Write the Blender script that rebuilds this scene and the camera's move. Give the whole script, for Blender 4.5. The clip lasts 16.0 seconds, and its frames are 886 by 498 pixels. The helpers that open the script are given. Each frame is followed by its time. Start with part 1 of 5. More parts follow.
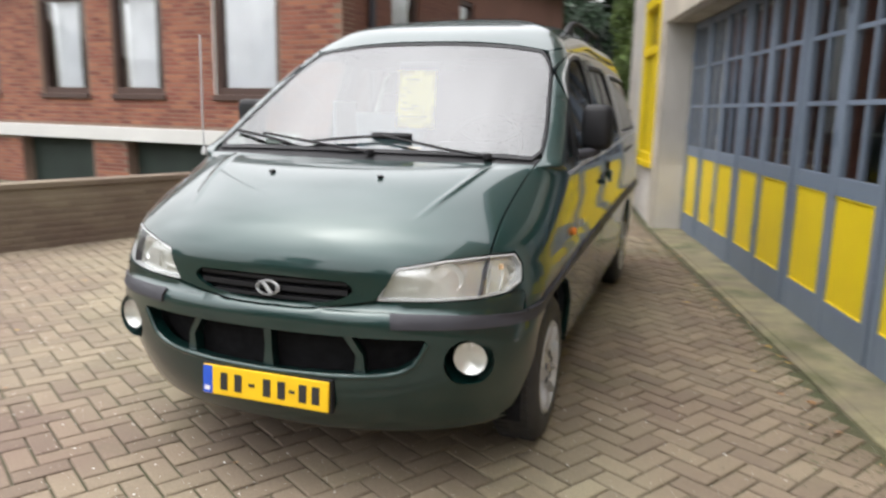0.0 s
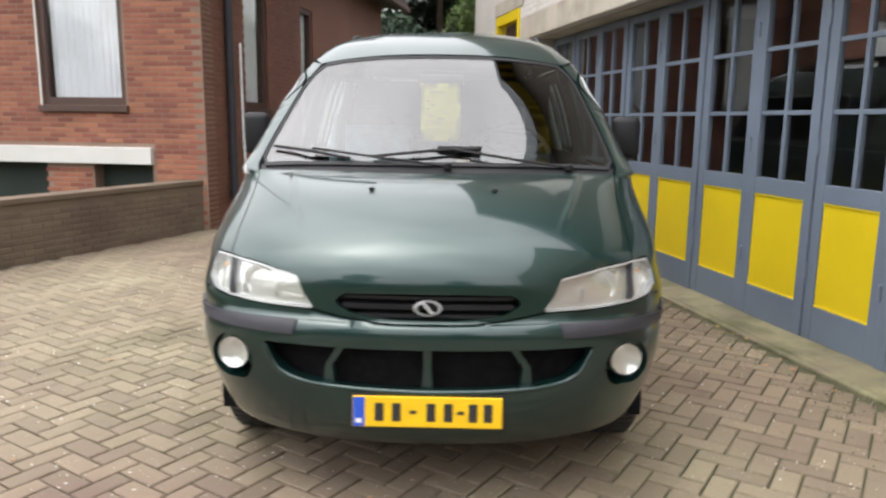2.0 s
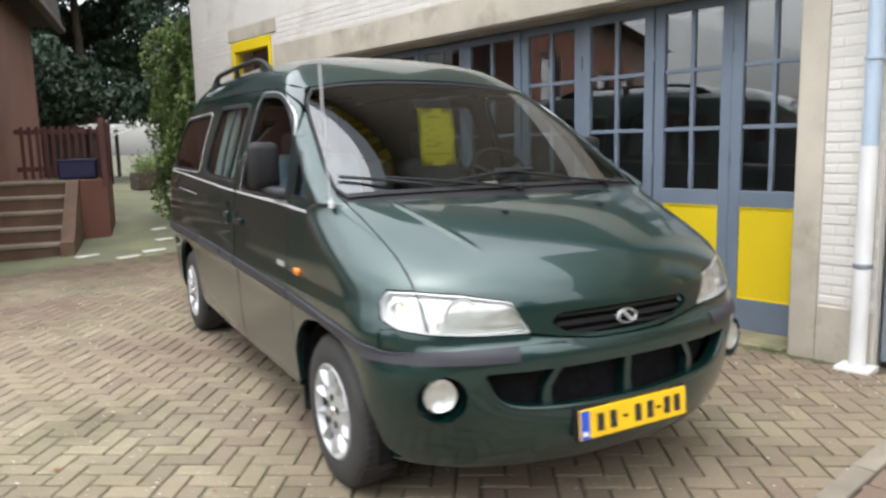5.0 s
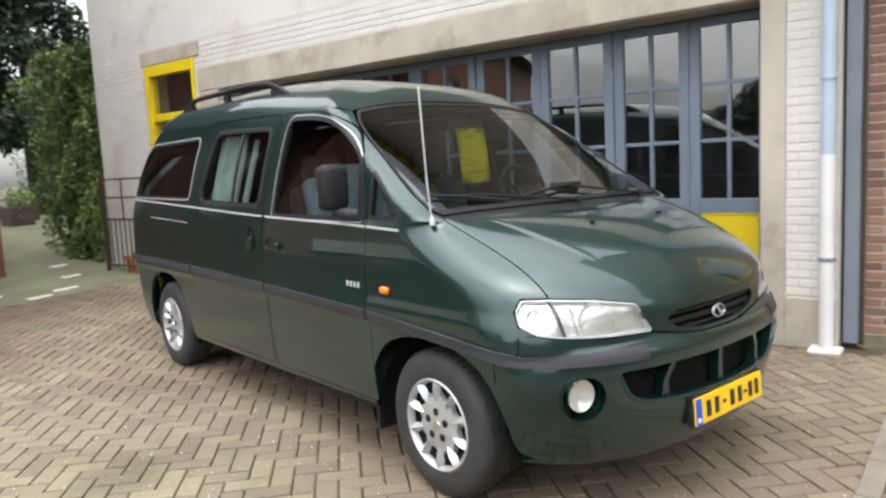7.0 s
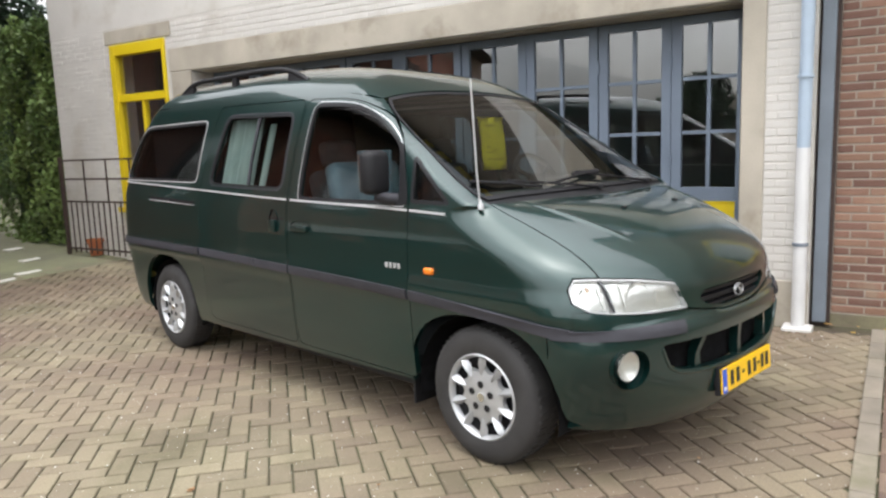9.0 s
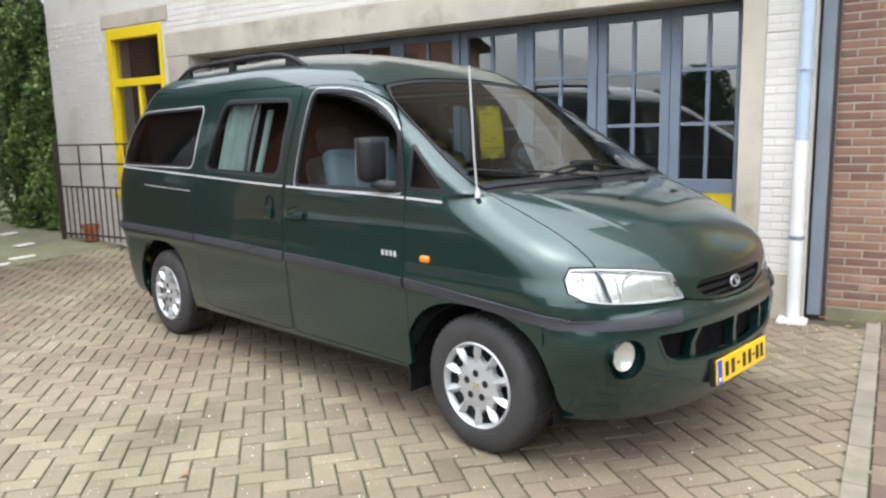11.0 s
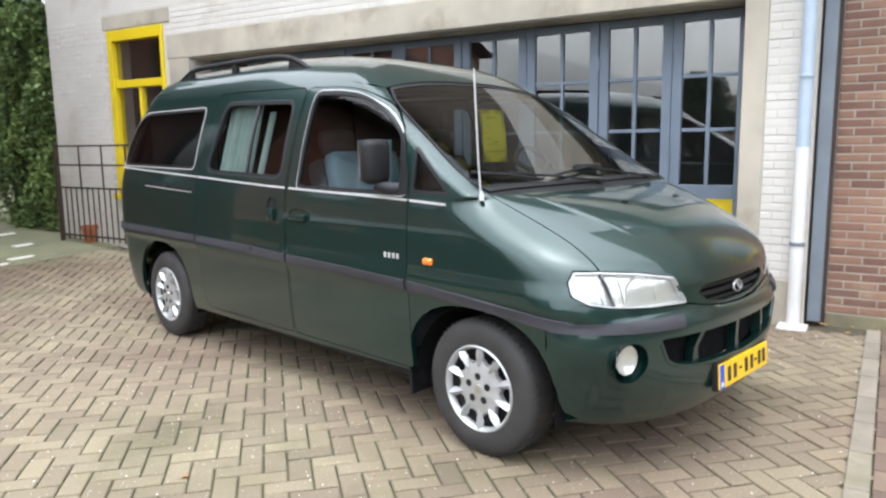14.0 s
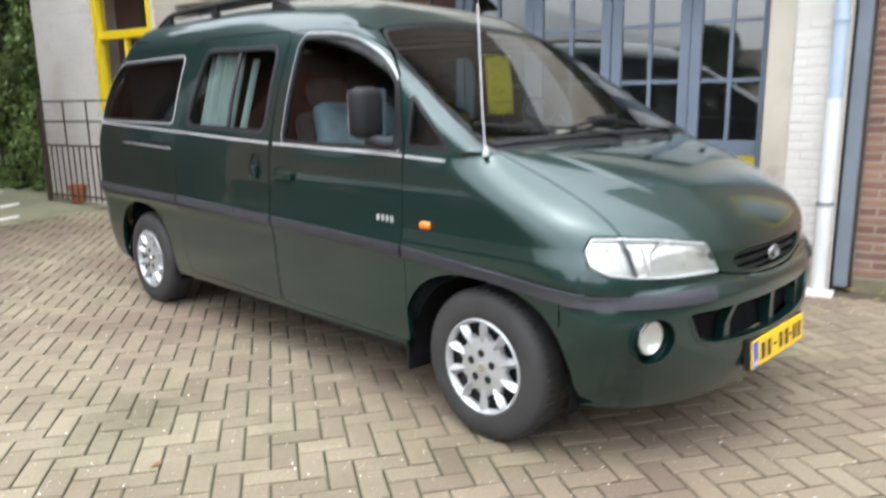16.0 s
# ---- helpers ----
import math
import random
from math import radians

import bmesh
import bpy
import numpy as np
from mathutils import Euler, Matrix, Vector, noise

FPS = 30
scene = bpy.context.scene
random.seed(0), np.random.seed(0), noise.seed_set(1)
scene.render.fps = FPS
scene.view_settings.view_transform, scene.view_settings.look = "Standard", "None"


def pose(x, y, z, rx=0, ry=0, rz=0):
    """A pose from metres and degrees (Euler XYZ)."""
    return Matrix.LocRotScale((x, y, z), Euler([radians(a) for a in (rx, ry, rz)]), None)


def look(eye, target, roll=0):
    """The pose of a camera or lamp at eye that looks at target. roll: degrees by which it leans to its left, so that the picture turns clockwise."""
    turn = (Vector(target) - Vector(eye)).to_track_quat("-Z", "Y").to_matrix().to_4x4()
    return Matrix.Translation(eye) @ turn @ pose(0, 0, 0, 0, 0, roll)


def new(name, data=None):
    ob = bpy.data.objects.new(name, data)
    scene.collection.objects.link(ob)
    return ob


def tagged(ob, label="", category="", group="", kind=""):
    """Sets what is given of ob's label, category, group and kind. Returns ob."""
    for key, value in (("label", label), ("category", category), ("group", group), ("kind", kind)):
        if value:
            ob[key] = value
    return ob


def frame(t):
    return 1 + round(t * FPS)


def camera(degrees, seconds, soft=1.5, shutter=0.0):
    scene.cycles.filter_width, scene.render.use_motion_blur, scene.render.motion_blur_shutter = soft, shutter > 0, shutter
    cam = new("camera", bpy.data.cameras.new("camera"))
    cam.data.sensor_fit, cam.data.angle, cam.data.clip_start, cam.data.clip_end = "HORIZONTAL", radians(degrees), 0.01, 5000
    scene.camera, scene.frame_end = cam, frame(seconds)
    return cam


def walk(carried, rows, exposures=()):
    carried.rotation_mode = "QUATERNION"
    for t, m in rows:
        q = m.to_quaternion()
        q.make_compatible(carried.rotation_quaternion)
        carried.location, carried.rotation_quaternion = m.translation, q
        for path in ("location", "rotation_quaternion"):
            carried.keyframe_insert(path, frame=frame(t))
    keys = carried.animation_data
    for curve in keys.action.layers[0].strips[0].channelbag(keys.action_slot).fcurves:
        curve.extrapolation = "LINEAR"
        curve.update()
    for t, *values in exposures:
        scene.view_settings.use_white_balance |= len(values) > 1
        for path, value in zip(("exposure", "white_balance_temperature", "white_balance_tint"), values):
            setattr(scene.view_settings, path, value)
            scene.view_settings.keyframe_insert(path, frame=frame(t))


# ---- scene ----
cam = camera(62.9, 16.0, 2.4, 0.8)
PATH = [
    (0, (0.027, 0.051, 1.386), (-0.183, 2.003, 1.007), 1.1),
    (0.5, (-0.303, -0.043, 1.393), (-0.273, 1.915, 0.984), 1.3),
    (1, (-0.617, 0.025, 1.359), (-0.544, 1.991, 0.995), -1.3),
    (1.5, (-0.916, 0.086, 1.376), (-0.699, 2.037, 0.994), 0.2),
    (2, (-1.303, 0.091, 1.39), (-0.902, 2.019, 1.041), 0.7),
    (2.5, (-1.594, 0.225, 1.355), (-1.136, 2.138, 0.993), -0.2),
    (3, (-1.881, 0.369, 1.356), (-1.294, 2.234, 0.938), 0.0),
    (3.5, (-2.241, 0.449, 1.356), (-1.389, 2.201, 0.902), 0.0),
    (4, (-2.503, 0.629, 1.331), (-1.52, 2.337, 0.992), -2.8),
    (4.5, (-2.771, 0.81, 1.351), (-1.686, 2.457, 1.019), -1.3),
    (5, (-3.095, 0.973, 1.384), (-1.778, 2.452, 1.103), -1.3),
    (5.2, (-3.181, 1.052, 1.38), (-1.864, 2.533, 1.117), -1.3),
    (7.3, (-3.934, 1.613, 1.409), (-2.323, 2.773, 1.166), -2.0),
    (7.5, (-4.002, 1.613, 1.416), (-2.392, 2.766, 1.139), -0.2),
    (8, (-4.14, 1.702, 1.421), (-2.49, 2.791, 1.121), -0.1),
    (8.5, (-4.227, 1.854, 1.417), (-2.52, 2.847, 1.098), -0.7),
    (9, (-4.252, 1.889, 1.429), (-2.578, 2.946, 1.148), -2.0),
    (9.2, (-4.255, 1.9, 1.433), (-2.58, 2.955, 1.148), -1.6),
    (11.5, (-4.243, 1.896, 1.415), (-2.566, 2.942, 1.107), -1.3),
    (12, (-4.245, 1.899, 1.419), (-2.569, 2.949, 1.118), -1.2),
    (12.5, (-4.248, 1.903, 1.418), (-2.573, 2.956, 1.123), -1.0),
    (13, (-4.263, 1.901, 1.424), (-2.584, 2.949, 1.135), -1.6),
    (13.5, (-4.258, 1.911, 1.416), (-2.583, 2.97, 1.145), -1.3),
    (14, (-4.258, 1.917, 1.408), (-2.576, 2.959, 1.113), -0.8),
    (14.5, (-4.277, 1.922, 1.413), (-2.595, 2.968, 1.136), -0.6),
    (15, (-4.257, 1.942, 1.408), (-2.573, 2.988, 1.138), -0.0),
    (15.5, (-4.123, 1.978, 1.392), (-2.43, 3.002, 1.102), -0.3),
    (16, (-3.947, 2.094, 1.367), (-2.287, 3.133, 0.961), -0.9),
]
EXPOSURES = [(0, 0.92, 6680, 10.5), (3.5, 0.92, 6780, 11.5), (5.0, 0.98, 6500, 9), (7.5, 0.92, 6600, 10), (9, 0.86, 6600, 10), (11.5, 1.16, 6250, 9), (16, 1.17, 6250, 9)]
walk(cam, [(t, look(eye, target, roll)) for t, eye, target, roll in PATH], EXPOSURES)

# ---- light ----
world = bpy.data.worlds.new("overcast_sky")
scene.world = world
world.use_nodes = True
wn, wl = world.node_tree.nodes, world.node_tree.links
sky = wn.new("ShaderNodeTexSky")
sky.sky_type, sky.sun_disc = "NISHITA", False
sky.sun_elevation, sky.sun_rotation = radians(72), radians(262)
sky.air_density, sky.dust_density, sky.ozone_density = 1.0, 1.2, 1.0
grey = wn.new("ShaderNodeHueSaturation")
grey.inputs["Saturation"].default_value = 0.16
# an overcast sky is brightest overhead
way, up, grade, cover = (wn.new("ShaderNode" + k) for k in ("TexCoord", "SeparateXYZ", "MapRange", "Mix"))
cover.data_type, cover.blend_type = "RGBA", "MULTIPLY"
cover.inputs[0].default_value = 1.0
grade.inputs["From Min"].default_value, grade.inputs["From Max"].default_value = 0.0, 1.0
grade.inputs["To Min"].default_value, grade.inputs["To Max"].default_value = 0.65, 5.0
wl.new(way.outputs["Generated"], up.inputs[0]), wl.new(up.outputs[2], grade.inputs["Value"])
wl.new(sky.outputs[0], grey.inputs["Color"])
wl.new(grey.outputs[0], cover.inputs[6]), wl.new(grade.outputs[0], cover.inputs[7])
# soft clouds
cloud, swell, veil = (wn.new("ShaderNode" + k) for k in ("TexNoise", "MapRange", "Mix"))
veil.data_type, veil.blend_type, veil.inputs[0].default_value = "RGBA", "MULTIPLY", 1.0
cloud.inputs["Scale"].default_value, cloud.inputs["Detail"].default_value = 2.6, 5
swell.inputs["From Min"].default_value, swell.inputs["From Max"].default_value = 0.3, 0.7
swell.inputs["To Min"].default_value, swell.inputs["To Max"].default_value = 0.72, 1.28
wl.new(way.outputs["Generated"], cloud.inputs["Vector"]), wl.new(cloud.outputs["Fac"], swell.inputs["Value"])
wl.new(cover.outputs[2], veil.inputs[6]), wl.new(swell.outputs[0], veil.inputs[7])
wl.new(veil.outputs[2], wn["Background"].inputs[0])
wn["Background"].inputs[1].default_value = 0.105
sun = new("sun", bpy.data.lights.new("sun", "SUN"))
sun.data.energy, sun.data.angle, sun.data.color = 0.5, radians(140), (1.0, 0.97, 0.92)
sun.matrix_world = look((-8, 0, 22), (0, 4, 0))


# ---- materials ----
def mat(name, col, rough=0.6, metal=0.0, var=0.15, scale=6.0, bump=0.0, bscale=60.0, coat=0.0, tint=None, rnd=0.0, spec=0.5, fine=0.5, patch=None):
    """A surface with colour variation at two scales, roughness variation and fine relief."""
    m = bpy.data.materials.new(name)
    m.use_nodes = True
    n, l = m.node_tree.nodes, m.node_tree.links
    b = n["Principled BSDF"]
    b.inputs["Metallic"].default_value = metal
    b.inputs["Coat Weight"].default_value = coat
    b.inputs["Coat Roughness"].default_value = 0.06
    b.inputs["Specular IOR Level"].default_value = spec
    tc = n.new("ShaderNodeTexCoord")
    big, small = n.new("ShaderNodeTexNoise"), n.new("ShaderNodeTexNoise")
    big.inputs["Scale"].default_value, big.inputs["Detail"].default_value = scale, 4
    small.inputs["Scale"].default_value, small.inputs["Detail"].default_value = bscale, 3
    geo = n.new("ShaderNodeNewGeometry")
    for q in (big, small):
        l.new(geo.outputs["Position"], q.inputs["Vector"])
    mix = n.new("ShaderNodeMix")
    mix.data_type = "RGBA"
    dark = tuple(c * (1 - var) for c in col)
    lite = tuple(min(1, c * (1 + var)) for c in (tint or col))
    mix.inputs[6].default_value, mix.inputs[7].default_value = (*dark, 1), (*lite, 1)
    ramp = n.new("ShaderNodeMapRange")
    ramp.inputs["From Min"].default_value, ramp.inputs["From Max"].default_value = 0.3, 0.7
    l.new(big.outputs["Fac"], ramp.inputs["Value"])
    l.new(ramp.outputs[0], mix.inputs[0])
    hs = n.new("ShaderNodeHueSaturation")
    tone = mix.outputs[2]
    if patch:
        # stains of another colour: (colour, noise scale, lower and upper threshold)
        spot, cut, over = n.new("ShaderNodeTexNoise"), n.new("ShaderNodeMapRange"), n.new("ShaderNodeMix")
        over.data_type = "RGBA"
        spot.inputs["Scale"].default_value, spot.inputs["Detail"].default_value, spot.inputs["Roughness"].default_value = patch[1], 7, 0.62
        cut.inputs["From Min"].default_value, cut.inputs["From Max"].default_value = patch[2], patch[3]
        l.new(geo.outputs["Position"], spot.inputs["Vector"]), l.new(spot.outputs["Fac"], cut.inputs["Value"])
        l.new(cut.outputs[0], over.inputs[0]), l.new(tone, over.inputs[6])
        over.inputs[7].default_value = (*patch[0], 1)
        tone = over.outputs[2]
    l.new(tone, hs.inputs["Color"])
    val = n.new("ShaderNodeMapRange")
    val.inputs["To Min"].default_value, val.inputs["To Max"].default_value = 1 - var * fine, 1 + var * fine
    l.new(small.outputs["Fac"], val.inputs["Value"])
    last = val.outputs[0]
    if rnd:
        oi, isl = n.new("ShaderNodeObjectInfo"), n.new("ShaderNodeNewGeometry")
        add, rr, mul = n.new("ShaderNodeMath"), n.new("ShaderNodeMapRange"), n.new("ShaderNodeMath")
        wrap = n.new("ShaderNodeMath")
        add.operation, wrap.operation, mul.operation = "ADD", "FRACT", "MULTIPLY"
        l.new(oi.outputs["Random"], add.inputs[0]), l.new(isl.outputs["Random Per Island"], add.inputs[1])
        l.new(add.outputs[0], wrap.inputs[0]), l.new(wrap.outputs[0], rr.inputs["Value"])
        rr.inputs["To Min"].default_value, rr.inputs["To Max"].default_value = 1 - rnd, 1 + rnd
        l.new(last, mul.inputs[0]), l.new(rr.outputs[0], mul.inputs[1])
        last = mul.outputs[0]
        hr = n.new("ShaderNodeMapRange")
        hr.inputs["To Min"].default_value, hr.inputs["To Max"].default_value = 0.5 - 0.03 * rnd, 0.5 + 0.03 * rnd
        l.new(wrap.outputs[0], hr.inputs["Value"]), l.new(hr.outputs[0], hs.inputs["Hue"])
    l.new(last, hs.inputs["Value"])
    l.new(hs.outputs[0], b.inputs["Base Color"])
    rg = n.new("ShaderNodeMapRange")
    rg.inputs["To Min"].default_value, rg.inputs["To Max"].default_value = max(0.02, rough * 0.85), min(1, rough * 1.15)
    l.new(small.outputs["Fac"], rg.inputs["Value"]), l.new(rg.outputs[0], b.inputs["Roughness"])
    if bump:
        bp = n.new("ShaderNodeBump")
        bp.inputs["Strength"].default_value, bp.inputs["Distance"].default_value = 1.0, bump
        l.new(small.outputs["Fac"], bp.inputs["Height"]), l.new(bp.outputs[0], b.inputs["Normal"])
    return m


def pane_mat(name, tint, gloss=0.06, rough=0.0):
    """Thin sheet glass: what lies behind, dimmed by the tint, and a gloss that grows towards grazing."""
    m = bpy.data.materials.new(name)
    m.use_nodes = True
    n, l = m.node_tree.nodes, m.node_tree.links
    n.remove(n["Principled BSDF"])
    tr, gl, mx, fr = (n.new("ShaderNode" + k) for k in ("BsdfTransparent", "BsdfGlossy", "MixShader", "LayerWeight"))
    tr.inputs[0].default_value = (*tint, 1)
    gl.inputs["Roughness"].default_value = rough
    fr.inputs["Blend"].default_value = 0.5
    pw, rg = n.new("ShaderNodeMath"), n.new("ShaderNodeMapRange")
    pw.operation, pw.inputs[1].default_value = "POWER", 5.0
    rg.inputs["To Min"].default_value = gloss
    l.new(fr.outputs["Facing"], pw.inputs[0]), l.new(pw.outputs[0], rg.inputs["Value"])
    l.new(rg.outputs[0], mx.inputs[0]), l.new(tr.outputs[0], mx.inputs[1]), l.new(gl.outputs[0], mx.inputs[2])
    l.new(mx.outputs[0], n["Material Output"].inputs[0])
    return m


M_paint = mat("dark_green_metallic_paint", (0.0034, 0.0275, 0.0245), 0.36, 0.5, 0.10, 2.0, coat=1.0, bscale=900)
M_paint.node_tree.nodes["Principled BSDF"].inputs["Coat Roughness"].default_value = 0.03
M_paint.node_tree.nodes["Principled BSDF"].inputs["Coat IOR"].default_value = 1.5
M_trim = mat("dark_grey_plastic", (0.036, 0.036, 0.044), 0.55, 0, 0.15, 8, 0.0004, 500, spec=0.35)
M_black = mat("black_plastic", (0.014, 0.014, 0.016), 0.55, 0, 0.2, 8, 0.0003, 400, spec=0.25)
M_rubber = mat("tyre_rubber", (0.028, 0.027, 0.027), 0.75, 0, 0.25, 9, 0.0006, 200)
M_chrome = mat("chrome", (0.75, 0.76, 0.77), 0.12, 1.0, 0.05, 10)
M_strip = mat("dull_bright_metal", (0.50, 0.51, 0.52), 0.45, 0.3, 0.05, 10)
M_palebulb = mat("pale_amber_bulb", (0.80, 0.55, 0.35), 0.3)
M_silver = mat("silver_wheel_paint", (0.46, 0.47, 0.48), 0.36, 0.5, 0.10, 12, bscale=150)
M_reflector = mat("headlight_reflector", (0.74, 0.74, 0.71), 0.20, 0.65, 0.04, 30, 0.004, 28)
M_mesh = mat("black_intake_mesh", (0.008, 0.008, 0.009), 0.9, 0, 0.3, 30, 0.001, 200, spec=0.1)
M_amber = mat("amber_lens", (0.75, 0.20, 0.02), 0.2, 0, 0.1, 30, coat=0.5)
M_clear = pane_mat("clear_lens", (0.95, 0.96, 0.96))
M_wind = pane_mat("tinted_windscreen", (0.60, 0.67, 0.64), 0.19)
M_sidewin = pane_mat("dark_tinted_window", (0.46, 0.52, 0.51), 0.055)
M_pane = pane_mat("window_pane", (0.94, 0.95, 0.96), 0.16)
M_housepane = pane_mat("house_window_pane", (0.94, 0.95, 0.96), 0.07)
M_lining = mat("grey_interior_lining", (0.045, 0.043, 0.042), 0.9, 0, 0.2, 6, 0.001, 120)
M_seat = mat("grey_seat_cloth", (0.10, 0.10, 0.11), 0.95, 0, 0.25, 10, 0.001, 200)
M_curtain = mat("pale_curtain_cloth", (0.52, 0.57, 0.55), 0.9, 0, 0.12, 8, 0.001, 90)
M_bluecloth = mat("blue_grey_cloth", (0.20, 0.27, 0.33), 0.9, 0, 0.2, 9, 0.002, 40)
M_yellowpaper = mat("yellow_paper", (0.92, 0.76, 0.02), 0.7, 0, 0.06, 12)
M_plate = mat("yellow_plate", (0.85, 0.52, 0.01), 0.4, 0, 0.06, 20)
M_plateblue = mat("blue_plate_field", (0.02, 0.09, 0.55), 0.4)
M_ink = mat("black_ink", (0.02, 0.02, 0.02), 0.6)
M_white = mat("white_plastic", (0.75, 0.75, 0.73), 0.5)


# ---- mesh helpers ----
def link(name, me, parent=None, material=None, label=""):
    ob = new(name, me)
    if material and not me.materials:
        me.materials.append(material)
    if parent:
        ob.parent = parent
    if label:
        ob["label"] = label
    return ob


def part(name, bm, material, parent=None, label="", smooth=0):
    """Link a bmesh as one mesh object under a thing or a part. smooth: edge angle in degrees below which it is shaded smooth."""
    bmesh.ops.recalc_face_normals(bm, faces=bm.faces)
    if smooth:
        for f in bm.faces:
            f.smooth = True
        lim = radians(smooth)
        for e in bm.edges:
            e.smooth = len(e.link_faces) == 2 and e.calc_face_angle(0) < lim
    me = bpy.data.meshes.new(name)
    bm.to_mesh(me)
    bm.free()
    return link(name, me, parent, material, label)


def empty(name, m, label, category, group="", kind=""):
    ob = new(name)
    ob.empty_display_size = 0.2
    ob.matrix_world = m
    return tagged(ob, label, category, group, kind)


def add_box(bm, x0, y0, z0, x1, y1, z1, bevel=0.0, m=None):
    r = bmesh.ops.create_cube(bm, size=1, matrix=Matrix.LocRotScale(((x0 + x1) / 2, (y0 + y1) / 2, (z0 + z1) / 2), None, (abs(x1 - x0), abs(y1 - y0), abs(z1 - z0))))
    vs = r["verts"]
    if bevel:
        es = list({e for v in vs for e in v.link_edges})
        g = bmesh.ops.bevel(bm, geom=es, offset=bevel, segments=2, profile=0.5, affect="EDGES")
        vs = list({v for f in g["faces"] for v in f.verts} | {v for v in vs if v.is_valid})
    if m is not None:
        bmesh.ops.transform(bm, matrix=m, verts=vs)
    return vs


def boxm(x0, y0, z0, x1, y1, z1, bevel=0.0, m=None):
    bm = bmesh.new()
    add_box(bm, x0, y0, z0, x1, y1, z1, bevel, m)
    return bm


def lathe(profile, segs=32, axis="y", closed=False, caps=(1, 1)):
    """Turn a list of (radius, along) round the axis."""
    bm = bmesh.new()
    rings = []
    for r, a in profile:
        ring = []
        for i in range(segs):
            c, s = math.cos(2 * math.pi * i / segs), math.sin(2 * math.pi * i / segs)
            ring.append(bm.verts.new({"y": (r * c, a, r * s), "z": (r * c, r * s, a), "x": (a, r * c, r * s)}[axis]))
        rings.append(ring)
    for p, q in zip(rings, rings[1:] + (rings[:1] if closed else [])):
        for i in range(segs):
            bm.faces.new((p[i], p[(i + 1) % segs], q[(i + 1) % segs], q[i]))
    if not closed:
        for ring, on in zip((rings[0], rings[-1]), caps):
            if on:
                bm.faces.new(ring)
    return bm


def tube(points, r, segs=8, taper=1.0):
    """A round bar along points."""
    bm = bmesh.new()
    pts = [Vector(p) for p in points]
    rings = []
    for i, p in enumerate(pts):
        d = (pts[min(i + 1, len(pts) - 1)] - pts[max(i - 1, 0)]).normalized()
        u = d.orthogonal().normalized() if abs(d.z) > 0.95 else d.cross(Vector((0, 0, 1))).normalized()
        w = d.cross(u)
        k = r * (1 + (taper - 1) * i / max(1, len(pts) - 1))
        rings.append([bm.verts.new(p + k * (math.cos(2 * math.pi * j / segs) * u + math.sin(2 * math.pi * j / segs) * w)) for j in range(segs)])
    for a, b in zip(rings, rings[1:]):
        for j in range(segs):
            bm.faces.new((a[j], a[(j + 1) % segs], b[(j + 1) % segs], b[j]))
    bm.faces.new(rings[0]), bm.faces.new(rings[-1])
    return bm
# ---- setting ----
M_brick_pave = mat("paving_brick", (0.195, 0.133, 0.100), 0.85, 0, 0.24, 0.55, 0.004, 110, tint=(0.192, 0.168, 0.112), rnd=0.16, fine=1.8, patch=((0.128, 0.112, 0.066), 0.75, 0.52, 0.70))
M_edgebrick = mat("red_edging_brick", (0.135, 0.095, 0.072), 0.85, 0, 0.25, 2, 0.003, 100, rnd=0.2)
M_joint = mat("sandy_joint", (0.092, 0.070, 0.048), 0.95, 0, 0.3, 1.6, 0.003, 90, tint=(0.070, 0.074, 0.036), patch=((0.040, 0.050, 0.020), 1.1, 0.48, 0.62))
M_path = mat("mossy_grey_path", (0.16, 0.152, 0.108), 0.9, 0, 0.22, 1.2, 0.003, 70, tint=(0.176, 0.184, 0.104))
M_slab = mat("grey_concrete_slab", (0.215, 0.188, 0.150), 0.85, 0, 0.24, 3, 0.002, 120, rnd=0.10, patch=((0.13, 0.12, 0.075), 1.3, 0.52, 0.68))
M_conc = mat("weathered_concrete", (0.4, 0.362, 0.300), 0.85, 0, 0.16, 2.2, 0.002, 90, patch=((0.25, 0.215, 0.165), 1.7, 0.52, 0.72))
M_sill = mat("mossy_concrete_sill", (0.205, 0.170, 0.125), 0.9, 0, 0.32, 4, 0.003, 60, tint=(0.18, 0.165, 0.095), patch=((0.09, 0.092, 0.045), 1.6, 0.5, 0.64))
M_whitewall = mat("white_painted_brick", (0.57, 0.55, 0.515), 0.75, 0, 0.07, 1.2, 0.002, 60, rnd=0.03, patch=((0.47, 0.44, 0.39), 1.5, 0.54, 0.72))
M_whitejoint = mat("white_painted_mortar", (0.528, 0.504, 0.464), 0.85, 0, 0.08, 2, 0.002, 60)
M_bluedoor = mat("grey_blue_door_paint", (0.142, 0.176, 0.228), 0.5, 0, 0.10, 2.0, 0.0006, 60)
M_yellow = mat("bright_yellow_paint", (0.688, 0.512, 0.012), 0.45, 0, 0.05, 2.0, 0.0005, 60)
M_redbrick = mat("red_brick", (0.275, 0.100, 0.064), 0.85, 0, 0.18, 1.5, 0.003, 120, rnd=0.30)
M_redmortar = mat("grey_brown_mortar", (0.240, 0.162, 0.122), 0.95, 0, 0.15, 2, 0.002, 90)
# house brick again, darker and browner so its colour carries the side's shade
M_sidebrick = mat("shaded_red_brick", (0.152, 0.0656, 0.0464), 0.8, 0, 0.15, 0.9, 0.003, 110, rnd=0.10)
M_brownbrick = mat("brown_brick", (0.205, 0.112, 0.080), 0.85, 0, 0.22, 2.5, 0.004, 120, rnd=0.26, patch=((0.26, 0.20, 0.15), 2.4, 0.58, 0.74))
